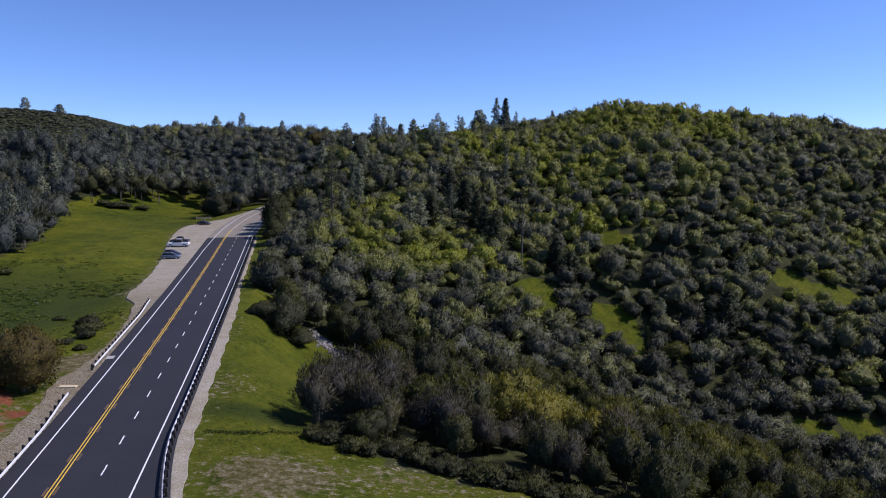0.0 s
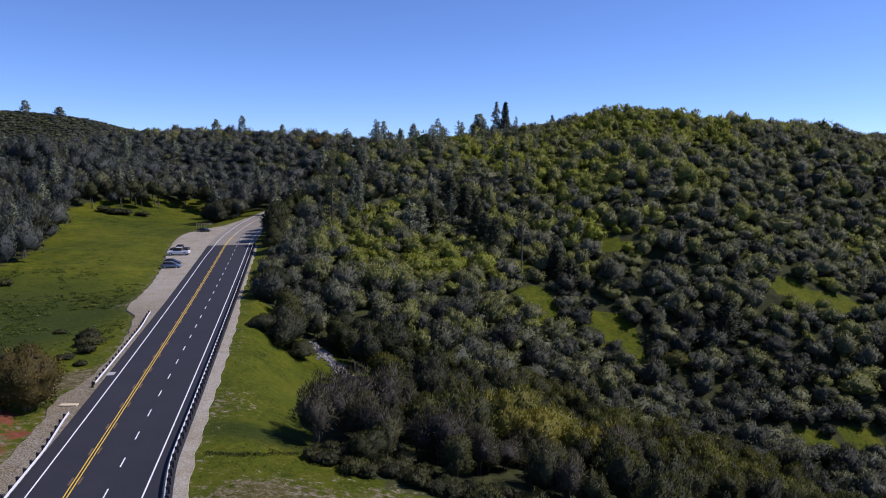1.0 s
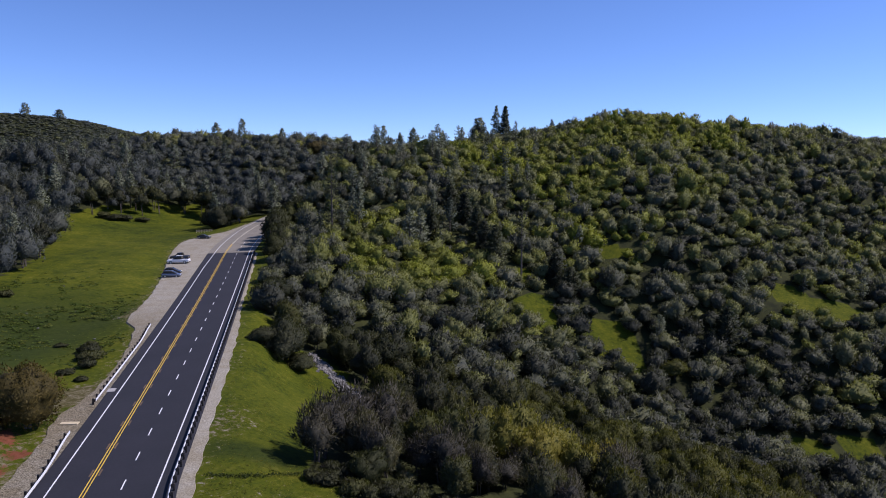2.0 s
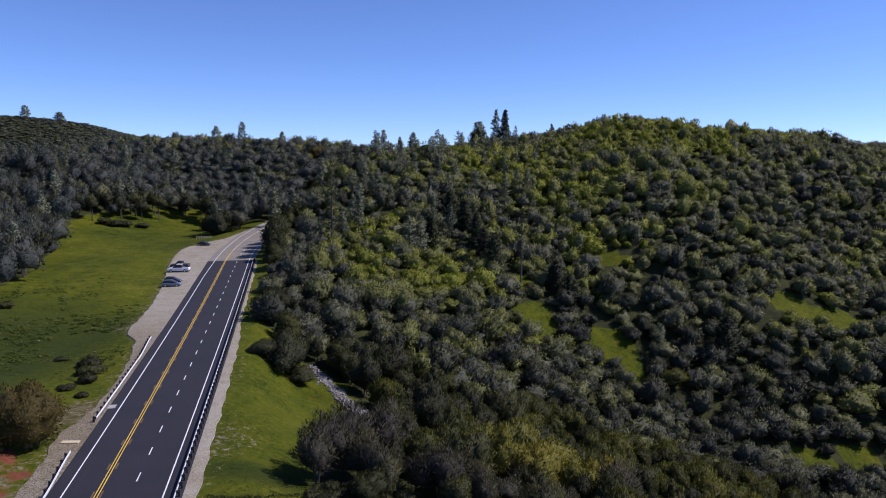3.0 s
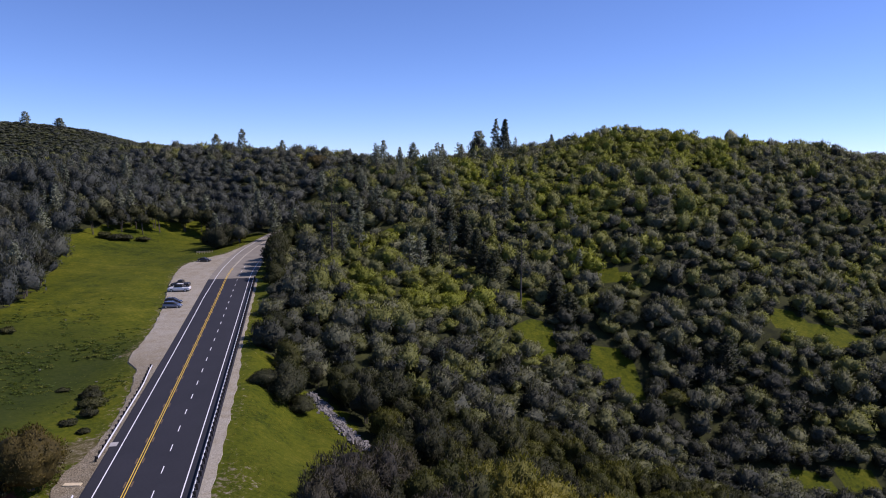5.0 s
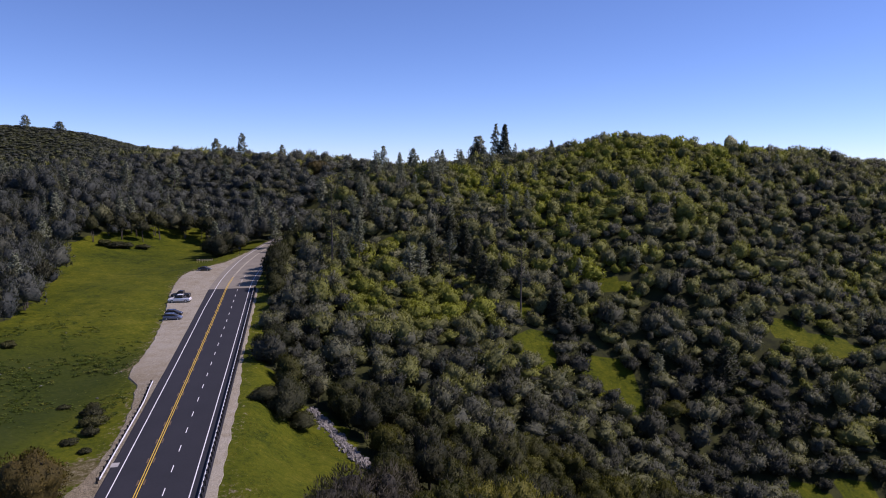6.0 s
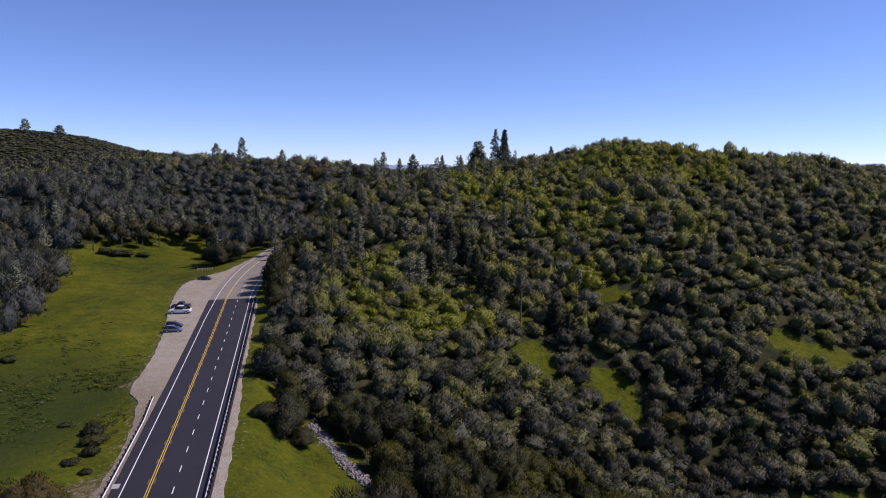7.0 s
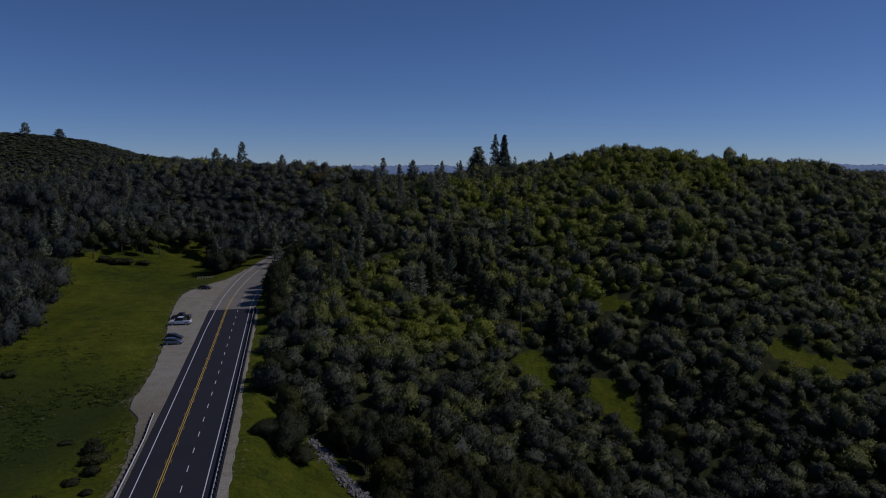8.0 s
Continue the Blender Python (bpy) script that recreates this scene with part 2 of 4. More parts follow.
MEADOW = [(-40, -200), (-45, 60), (-48, 200), (-60, 290), (-85, 284), (-94, 300), (-98, 332), (-112, 341), (-129, 326), (-137, 309), (-142, 295), (-147, 268), (-131, 250), (-116, 210), (-109, 190), (-104, 166), (-112, 150), (-150, 120), (-150, -200)]
BENCH = [(-40, -200), (60, -200), (40, 40), (14.5, 70), (1, 72.5), (-9, 76), (-14, 79), (-16, 86), (-16.2, 98), (-17, 106), (-13, 112), (-12.5, 122), (-16, 134), (-24, 147), (-30, 147), (-37, 152), (-41, 160), (-47, 172), (-52, 172), (-40, 100)]
CLEARINGS = [(48, 205, 8.5, 9.5), (28, 211, 6.5, 10), (26, 231, 4, 5), (110, 225, 6, 7), (123, 220, 10, 6), (58, 248, 5, 4.5), (99, 286, 3, 4), (114, 321, 4.5, 4), (-19, 266, 4, 6), (57, 325, 5, 2), (54, 193, 3, 5), (90, 169, 6, 5), (104, 172, 6, 5)]


def open_grass(x, y):
    """True where no wood grows."""
    x, y = np.asarray(x, float), np.asarray(y, float)
    o = (x - road_x(y)) * 0.98
    free = inside(MEADOW, x, y) | inside(BENCH, x, y)
    free |= (y < 312) & (y > -200) & (o > -left_width(y) - 2.0) & (o < 15.0 - 4.8 * smooth(196, 228, y))
    for cx, cy, rx, ry in CLEARINGS:
        free |= ((x - cx) / rx) ** 2 + ((y - cy) / ry) ** 2 < 1
    return free


def mesh_from(name, verts, faces, mat, smooth_faces=False, normals=None):
    """A mesh from arrays of corners and of equal-sided faces; leaves may carry the lie of their spray as normals."""
    verts, faces = np.asarray(verts, np.float32), np.asarray(faces, np.int32)
    me = bpy.data.meshes.new(name)
    n, k = faces.shape
    me.vertices.add(len(verts))
    me.vertices.foreach_set("co", verts.ravel())
    me.loops.add(n * k)
    me.loops.foreach_set("vertex_index", faces.ravel())
    me.polygons.add(n)
    me.polygons.foreach_set("loop_start", np.arange(0, n * k, k, dtype=np.int32))
    me.polygons.foreach_set("loop_total", np.full(n, k, np.int32))
    me.polygons.foreach_set("use_smooth", np.full(n, smooth_faces))
    me.materials.append(mat)
    me.update(calc_edges=True)
    me.validate()
    if normals is not None:
        at = me.attributes.new("custom_normal", "FLOAT_VECTOR", "POINT")
        at.data.foreach_set("vector", np.asarray(normals, np.float32).ravel())
        me.update()
    return me


def steps(*runs):
    """Grid lines: runs of (from, to, spacing)."""
    out = []
    for a, b, s in runs:
        out += list(np.linspace(a, b, max(1, int(round((b - a) / s))), endpoint=False))
    return np.array(out + [runs[-1][1]])


def grid_faces(nx, ny):
    i = np.arange(nx * ny).reshape(ny, nx)
    return np.stack([i[:-1, :-1], i[:-1, 1:], i[1:, 1:], i[1:, :-1]], -1).reshape(-1, 4)


def far_rise(x, y):
    """Low country beyond the hills, out to the horizon."""
    r = np.hypot(x, y)
    k = smooth(900, 2200, r)
    roll = 12 * np.sin(x / 310 + 1.3) + 9 * np.sin(y / 270 + x / 800) + 7 * np.sin(x / 150 - y / 420)
    return k * (roll + 14 * smooth(2000, 4200, r))


gx = steps((-4600, -1200, 170), (-1200, -420, 39), (-420, -160, 10), (-160, 140, 2.5), (140, 340, 6), (340, 1200, 40), (1200, 4600, 170))
gy = steps((-4600, -400, 200), (-400, -20, 20), (-20, 60, 5), (60, 330, 2.5), (330, 480, 5), (480, 800, 12), (800, 1600, 50), (1600, 4600, 170))
GX, GY = np.meshgrid(gx, gy)
rough_lie = 0.25 * np.sin(GX / 3.7 + GY / 6.1) * np.sin(GY / 4.9 - GX / 9.0) + 0.35 * np.sin(GX / 11.0 + 2) * np.sin(GY / 13.0)
away = np.clip(np.abs((GX - road_x(np.clip(GY, -80, 360))) * 0.98) - 12, 0, 8) / 8
GZ = height(GX, GY) + far_rise(GX, GY) + rough_lie * away
ground_mesh = mesh_from("ground", np.stack([GX, GY, GZ], -1).reshape(-1, 3), grid_faces(len(gx), len(gy)), grassland, True)


def spot(x, y, cx, cy, rx, ry):
    return np.clip(1.25 - ((x - cx) / rx) ** 2 - ((y - cy) / ry) ** 2, 0, 1)


wooded = np.where(open_grass(GX, GY) | ((GX < -60) & (GY > 140) & open_grass(GX + 6.0, GY - 7.0)), 0.0, 1.0)
bare = np.maximum.reduce([0.82 * spot(GX, GY, -16.5, 67, 7.5, 6.5), 0.5 * spot(GX, GY, -4, 71, 12, 3), 0.40 * spot(GX, GY, -29, 92, 5, 9), 0.9 * spot(GX, GY, -54, 102, 4, 6), 0.8 * spot(GX, GY, -59, 95, 5, 3), 0.6 * spot(GX, GY, -67, 152, 3, 5), 0.5 * spot(GX, GY, -52, 80, 6, 9), 0.3 * spot(GX, GY, -4, 66, 30, 13)])
o_all = (GX - road_x(np.clip(GY, -80, 360))) * 0.98
side = np.maximum(-o_all - left_width(np.clip(GY, -80, 360)), o_all - 11.3)
bare = np.maximum(bare, np.where(o_all > 0, 0.3, 0.55) * np.clip(1 - np.abs(side) / 3.2, 0, 1) * (GY < 300) * (GY > -60))
red = np.maximum.reduce([0.95 * spot(GX, GY, -55, 86, 3.6, 2.2), 0.85 * spot(GX, GY, -50.8, 82.3, 2.0, 2.6), 0.75 * spot(GX, GY, -50, 76.5, 2.0, 2.0)])
# darker green over the left bank, and weaker over the bench
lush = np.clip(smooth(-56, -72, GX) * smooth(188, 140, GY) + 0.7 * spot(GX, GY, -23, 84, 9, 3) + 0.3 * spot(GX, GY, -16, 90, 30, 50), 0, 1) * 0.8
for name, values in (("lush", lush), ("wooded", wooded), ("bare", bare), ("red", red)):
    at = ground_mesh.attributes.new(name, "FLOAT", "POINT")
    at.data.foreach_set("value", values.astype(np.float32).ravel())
tagged(new("ground", ground_mesh), "spring-green grassland and brush-covered foothill slopes", "ground", kind="structure")


# ---- parts and things ----
def obj(name, me, parent=None, label=""):
    ob = new(name, me)
    if parent is not None:
        ob.parent = parent
    if label:
        ob["label"] = label
    return ob


def part(name, bm, mat, parent, label=""):
    me = bpy.data.meshes.new(name)
    bm.to_mesh(me)
    bm.free()
    me.materials.append(mat)
    return obj(name, me, parent, label)


def road_point(y, o, dz=0.0):
    """A place on the road: along it by y, across it by o (right of the middle line)."""
    y = np.asarray(y, float)
    s = -0.2015 + 0.0034 * np.maximum(y - 222.0, 0.0)
    n = np.sqrt(1 + s * s)
    return np.stack([road_x(y) + o / n, y - o * s / n, road_z(y) + 0.012 * np.clip(o, -12, 12) + dz + 0 * y], -1)


def ribbon(name, rows_y, offsets, lifts, mat):
    """A strip along the road; offsets and lifts are one value, or one for each y."""
    cols = [road_point(rows_y, np.broadcast_to(o, rows_y.shape), np.broadcast_to(d, rows_y.shape)) for o, d in zip(offsets, lifts)]
    v = np.stack(cols, 1)
    return mesh_from(name, v.reshape(-1, 3), grid_faces(len(offsets), len(rows_y)), mat, False)


def ragged(y, size, seed):
    rng = np.random.default_rng(seed)
    return size * (0.5 * np.sin(y / 2.3 + seed) + 0.5 * np.sin(y / 5.1 + 2 * seed) + 0.35 * np.convolve(rng.standard_normal(len(y)), np.ones(3) / 2, "same"))


# ---- the road ----
ry_new, ry_old = np.arange(-60, 227.1, 1.0), np.arange(227, 330, 1.5)
road = tagged(new("road"), "three-lane country road of fresh dark asphalt climbing a slope", "road", kind="structure")
flare = right_flare(ry_new)
obj("asphalt", ribbon("asphalt", ry_new, (-5.9 + 0.2 * smooth(140, 150, ry_new), -5.2, 9.2 + flare, 9.7 + flare), (-0.12, 0.0, 0.0, -0.12), asphalt), road)
obj("old_asphalt", ribbon("old_asphalt", ry_old, (-5.6, -5.2, 8.6, 9.0), (-0.13, -0.006, -0.006, -0.13), old_asphalt), road, "older pale grey asphalt")
for name, o, w, mat in (("edge_line", -3.78, 0.16, white_paint), ("edge_line", 7.3, 0.16, white_paint), ("centre_line", -0.17, 0.13, yellow_paint), ("centre_line", 0.17, 0.13, yellow_paint)):
    yy = np.arange(-60, 328.1, 1.0)
    shift = 0.45 * (smooth(200, 228, yy) - smooth(255, 280, yy)) if o < -1 else 0 * yy
    if mat is yellow_paint:
        yy = np.arange(-60, 244.1, 1.0)
        shift = 0 * yy
        far = np.arange(244, 328.1, 1.0)
        obj("worn_centre_line", ribbon("worn_centre_line", far, (o - w / 2, o + w / 2), (0.006, 0.006), worn_paint), road, "worn pale centre line")
    obj(name, ribbon(name, yy, (o - w / 2 + shift, o + w / 2 + shift), (0.006, 0.006), mat), road)
for i in range(-12, 30):
    y0 = 81.85 + 7.17 * i
    if y0 < 248:
        yy = np.linspace(y0 - 2.3, y0, 4)
        obj("lane_dash", ribbon("lane_dash", yy, (3.58, 3.72), (0.006, 0.006), white_paint), road)
    yy = np.linspace(y0 - 5.6, y0 - 3.9, 4)
    for o in (-0.46, 0.46):
        if y0 < 222:
            obj("rumble_bar", ribbon("rumble_bar", yy, (o - 0.11, o + 0.11), (0.005, 0.005), rumble_paint), road)
yy = np.linspace(104.5, 106.0, 4)
obj("patch", ribbon("patch", yy, (-5.6, -4.45), (0.005, 0.005), pale_patch), road, "pale repair patch")

ys = np.arange(-60, 226, 0.4)
rw = 11.0 - 0.9 * smooth(126, 160, ys) + right_flare(ys) * 0.7 + ragged(ys, 0.09, 3) + 0.12 * np.sin(ys / 1.1)
tagged(obj("gravel_shoulder", ribbon("gravel_shoulder", ys, (9.4 + right_flare(ys), 9.9 + 0.7 * right_flare(ys), rw, rw + 0.3), (-0.03, -0.03, -0.09, -0.4), gravel)), "pale gravel road shoulder behind the guardrail", "shoulder", kind="structure")
for name, label, ya, yb, mat in (("trail", "grey gravel trail behind the guardrail", -60, 146, pale_gravel), ("gravel_pullout", "wide pale gravel pullout beside the road", 146, 290, pale_gravel)):
    ys = np.linspace(ya, yb, int((yb - ya) / 0.4))
    edge = np.maximum(left_width(ys) + (ragged(ys, 0.16, 5) + 0.1 * np.sin(ys / 0.9)) * smooth(0, 8, np.abs(ys - 146)), 6.2)
    tagged(obj(name, ribbon(name, ys, (-edge - 0.3, -edge, -6.0 + 0 * ys, -5.0 + 0 * ys), (-0.4, -0.09, -0.05, -0.04), mat)), label, "path" if ya < 0 else "pullout", kind="structure")


# ---- guardrails ----
def box(bm, size, at, turn=0.0):
    m = Matrix.Translation(at) @ Matrix.Rotation(turn, 4, "Z") @ Matrix.Diagonal((*size, 1))
    return bmesh.ops.create_cube(bm, size=1.0, matrix=m)["verts"]


def post_mesh():
    bm = bmesh.new()
    box(bm, (0.22, 0.2, 1.18), (0.2, 0, 0.25))
    box(bm, (0.2, 0.16, 0.36), (0, 0, 0.56))
    bmesh.ops.bevel(bm, geom=bm.edges[:], offset=0.012, segments=1, affect="EDGES")
    me = bpy.data.meshes.new("post")
    bm.to_mesh(me)
    bm.free()
    me.materials.append(timber)
    return me


POST = post_mesh()


def guardrail(y0, y1, o, side, flare_end=0.0, label=""):
    """A W-beam on timber posts; side is +1 where the posts stand right of the beam."""
    rail = tagged(new("guardrail"), label, "guardrail", "guardrails along the road")
    yy = np.arange(y0, y1 + 0.01, 0.9525)
    off = o + (right_flare(yy) if side > 0 else -flare_end * smooth(y1 - 14, y1, yy))
    prof = [(0.0, 0.40), (-0.08, 0.455), (-0.08, 0.50), (0.0, 0.555), (-0.08, 0.61), (-0.08, 0.66), (0.0, 0.715), (0.012, 0.715), (-0.06, 0.64), (0.012, 0.555), (-0.06, 0.475), (0.012, 0.40), (0.0, 0.40)]
    obj("beam", ribbon("beam", yy, tuple(off + side * px for px, pz in prof), tuple(pz + 0 * yy for px, pz in prof), steel), rail, "bright galvanised steel beam")
    for i in range(0, len(yy), 2):
        p = obj("post", POST, rail)
        a = road_point(yy[i], off[i] + side * 0.12, -0.02)
        turn = math.atan2(0.2015, 1.0)
        p.matrix_basis = Matrix.Translation(a) @ Matrix.Rotation(turn, 4, "Z") @ Matrix.Diagonal((side, 1, 1, 1))


guardrail(52, 226, 8.75, 1, 0, "steel guardrail on dark timber posts along the gravel shoulder")
guardrail(38, 89.4, -5.2, -1, 0.75, "short steel guardrail on dark timber posts beside a trail")
guardrail(99.6, 142, -5.75, -1, 0.55, "steel guardrail on dark timber posts ending at the pullout")


# ---- trees and shrubs ----
def unit(v):
    return v / np.maximum(np.linalg.norm(v, axis=-1, keepdims=True), 1e-9)


def cards(rng, at, normal, size, slim=0.62, wispy=False):
    """Small three-cornered sprays of leaves at the given places, facing roughly along normal."""
    n = len(at)
    nrm = unit(normal + 0.36 * rng.standard_normal((n, 3)))
    t1 = unit(np.cross(nrm, rng.standard_normal((n, 3))))
    if wispy:  # long sprays that point outward and up
        t1 = unit(0.3 * unit(normal) + np.array([0, 0, 0.7]) + 0.5 * rng.standard_normal((n, 3)))
        nrm = unit(nrm + np.array([0.2, -0.2, 0.4]))
        nrm = unit(nrm - t1 * (nrm * t1).sum(-1, keepdims=True))
    t2 = np.cross(nrm, t1)
    s = (size * rng.uniform(0.6, 1.35, n))[:, None]
    lift = nrm * s * 0.18
    v = np.stack([at + t1 * s, at - t1 * s * 0.6 + t2 * s * slim * 1.25, at - t1 * s * 0.6 - t2 * s * slim * 1.25 + lift], 1)
    return v.reshape(-1, 3), np.arange(3 * n).reshape(n, 3)


def ball(divisions):
    bm = bmesh.new()
    bmesh.ops.create_icosphere(bm, subdivisions=divisions, radius=1.0)
    v = np.array([p.co[:] for p in bm.verts])
    f = np.array([[p.index for p in q.verts] for q in bm.faces])
    bm.free()
    return v, f


KNOTS = (ball(1), ball(2), ball(3))


def crown_shape(seed, clumps, leaves, size, flat=0.75, low=-0.35, stem=0.25, wispy=False, knot=1):
    """A broad-leaved crown of radius 1 standing on z = 0: a lumpy dome of twigs, set all over with sprays that point outward and up."""
    rng = np.random.default_rng(seed)
    d = unit(rng.standard_normal((clumps * 5, 3)))
    d = d[d[:, 2] > low][:clumps]
    c = d * rng.uniform(0.4, 0.78, (len(d), 1))
    rad = rng.uniform(0.2, 0.4, len(d))
    lean = rng.uniform(-0.14, 0.14, 2)
    squash = np.array([rng.uniform(0.78, 1.2), rng.uniform(0.78, 1.2), flat])

    def skin(way):
        """Where a line from the middle leaves the outermost lump, and the lie of the leaves there."""
        b = way @ c.T
        inner = rad ** 2 - ((c ** 2).sum(1) - b ** 2)
        t = np.where(inner > 0, b + np.sqrt(np.maximum(inner, 0)), 0.0)
        i = t.argmax(1)
        r = np.maximum(t[np.arange(len(way)), i], 0.5)
        n = unit(way * r[:, None] - c[i])
        n = unit((np.where((r > 0.5)[:, None], 0.62 * n, 0.0) + 0.55 * way) / squash)
        return r[:, None], n

    def settle(way, r):
        p = way * r * squash + np.array([0, 0, stem + flat * 0.55])
        p[:, :2] += lean * p[:, 2:3]
        p[:, 2] = np.maximum(p[:, 2], -0.05)
        return p

    way = unit(rng.standard_normal((leaves * 4, 3)) + np.array([0, 0, 0.25]))
    way = way[way[:, 2] > low - 0.15][:leaves]
    n = len(way)
    r, nrm = skin(way)
    at = settle(way, r * rng.uniform(0.74 if wispy else 0.84, 1.03, (n, 1)))
    axis = unit((0.9 if wispy else 0.6) * nrm + np.array([0, 0, 0.4]) + 0.42 * rng.standard_normal((n, 3)))
    side = unit(np.cross(axis, nrm + 0.45 * rng.standard_normal((n, 3))))
    face = np.cross(side, axis)
    side = side * np.where((face * nrm).sum(1) < 0, -1.0, 1.0)[:, None]
    s = (size * rng.uniform(0.55, 1.4, n))[:, None]
    w = s * (0.2 if wispy else 0.36)
    v = np.stack([at + axis * s, at - axis * s * 0.5 - side * w, at - axis * s * 0.5 + side * w], 1).reshape(-1, 3)
    lie = np.repeat(unit(nrm + 0.32 * rng.standard_normal((n, 3)) + np.array([0, 0, 0.12])), 3, 0)
    f = np.arange(3 * n).reshape(n, 3)
    # the heart: an uneven dome of twigs and old leaves that closes the crown from within
    ball_v, ball_f = KNOTS[knot]
    r, nrm = skin(ball_v)
    w = settle(ball_v, r * rng.uniform(0.86, 1.0, (len(ball_v), 1)) * (0.72 if wispy else 0.9))
    return np.concatenate([v, w]), np.concatenate([f, ball_f + len(v)]), np.concatenate([lie, nrm])


def limb(bm, a, b, r0, r1, sides=5):
    a, b = Vector(a), Vector(b)
    q = (b - a).to_track_quat("Z", "Y").to_matrix()
    rings = []
    for p, r in ((a, r0), (b, r1)):
        rings.append([bm.verts.new(p + q @ Vector((r * math.cos(6.283 * i / sides), r * math.sin(6.283 * i / sides), 0))) for i in range(sides)])
    for i in range(sides):
        bm.faces.new((rings[0][i], rings[0][(i + 1) % sides], rings[1][(i + 1) % sides], rings[1][i]))
    bm.faces.new(rings[1])


def stems_mesh(name, seed, stems, spread, top, twigs=0):
    """Trunks that fork into limbs, in the crown's own measure."""
    rng = random.Random(seed)
    bm = bmesh.new()
    for i in range(stems):
        a = rng.uniform(0, 6.28)
        base = (0.06 * math.cos(a), 0.06 * math.sin(a), -0.12)
        knee = (0.3 * spread * math.cos(a), 0.3 * spread * math.sin(a), top * 0.45)
        limb(bm, base, knee, 0.06 / stems ** 0.4, 0.042 / stems ** 0.4)
        for k in range(3):
            b = a + rng.uniform(-1.1, 1.1)
            tip = (spread * math.cos(b) * rng.uniform(0.5, 1), spread * math.sin(b) * rng.uniform(0.5, 1), top * rng.uniform(0.8, 1.15))
            limb(bm, knee, tip, 0.032 / stems ** 0.4, 0.01, 4)
            for t in range(twigs):
                f = rng.uniform(0.3, 1)
                s = Vector(knee).lerp(Vector(tip), f)
                e = s + Vector((rng.uniform(-0.35, 0.35), rng.uniform(-0.35, 0.35), rng.uniform(0.1, 0.4)))
                limb(bm, s, e, 0.008, 0.003, 3)
    me = bpy.data.meshes.new(name)
    bm.to_mesh(me)
    bm.free()
    me.materials.append(bark)
    return me


def broadleaf(name, seed, mat, label, category, clumps=22, leaves=1600, size=0.064, flat=0.8, low=-0.35, stem=0.2, stems=2, twigs=0, wispy=False):
    """A tree or shrub of radius 1, to be copied at its true size."""
    base = tagged(new(name), label, category)
    v, f, n = crown_shape(seed, clumps, leaves, size, flat, low, stem, wispy, 2 if leaves > 1500 else 1)
    obj("crown", mesh_from("crown", v, f, mat, True, n), base)
    obj("trunk", stems_mesh("trunk", seed, stems, 0.55, stem + flat, twigs), base)
    return base


def conifer_arrays(seed, high, wide, boughs, open_, size, droop=0.25, bare_part=0.12, taper=0.85):
    """Needle sprays along boughs set unevenly up a stem; also the boughs' lines and the lie of the needles."""
    rng = np.random.default_rng(seed)
    at, nrm, way_out, lines = [], [], [], []
    sector = rng.uniform(0.75, 1.15, 7)
    for b in range(boughs):
        f = bare_part + (0.99 - bare_part) * ((b + rng.random()) / boughs) ** 0.9
        if rng.random() < open_:
            continue
        z = high * f
        a = b * 2.4 + rng.uniform(-0.5, 0.5)
        r = (wide * (1 - f) ** taper * (1.0 if f > bare_part + 0.12 else 0.7) + 0.07 * wide) * rng.uniform(0.5, 1.12) * sector[int(a * 7 / 6.2832) % 7]
        way = np.array([math.cos(a), math.sin(a), 0.0])
        root, tip = np.array([0, 0, z]), way * r + np.array([0, 0, z + r * (0.3 - droop)])
        lines.append((root, tip))
        n = max(6, int(36 * r / wide))
        t = np.sqrt(rng.uniform(0.06, 1.05, n))[:, None]
        across = np.array([-way[1], way[0], 0.0])
        fan = rng.standard_normal((n, 1)) * 0.22 * r * (1.1 - t) + rng.standard_normal((n, 1)) * 0.5 * size
        at.append(root * (1 - t) + tip * t + across * fan + rng.standard_normal((n, 3)) * size * np.array([0.3, 0.3, 0.55]))
        nrm.append(np.tile(0.75 * way + np.array([0, 0, 0.55]), (n, 1)))
        way_out.append(unit(way * 0.8 + across * np.sign(fan) * 0.5 + np.array([0, 0, 0.45]) + 0.4 * rng.standard_normal((n, 3))))
    top = np.array([[0, 0, high * k] for k in (0.93, 0.95, 0.97, 0.985, 1.0)])
    at.append(top)
    nrm.append(np.tile(np.array([0.5, 0.0, 0.5]), (5, 1)))
    way_out.append(np.tile(np.array([0.1, 0.0, 1.0]), (5, 1)))
    at, nrm, axis = np.concatenate(at), unit(np.concatenate(nrm)), np.concatenate(way_out)
    n = len(at)
    side = unit(np.cross(axis, nrm + 0.5 * rng.standard_normal((n, 3))))
    side = side * np.where((np.cross(side, axis) * nrm).sum(1) < 0, -1.0, 1.0)[:, None]
    s = (size * rng.uniform(0.6, 1.4, n))[:, None]
    v = np.stack([at + axis * s, at - axis * s * 0.6 - side * s * 0.42, at - axis * s * 0.6 + side * s * 0.42], 1).reshape(-1, 3)
    return v, np.arange(3 * n).reshape(n, 3), lines, np.repeat(unit(nrm + 0.4 * rng.standard_normal((n, 3))), 3, 0)


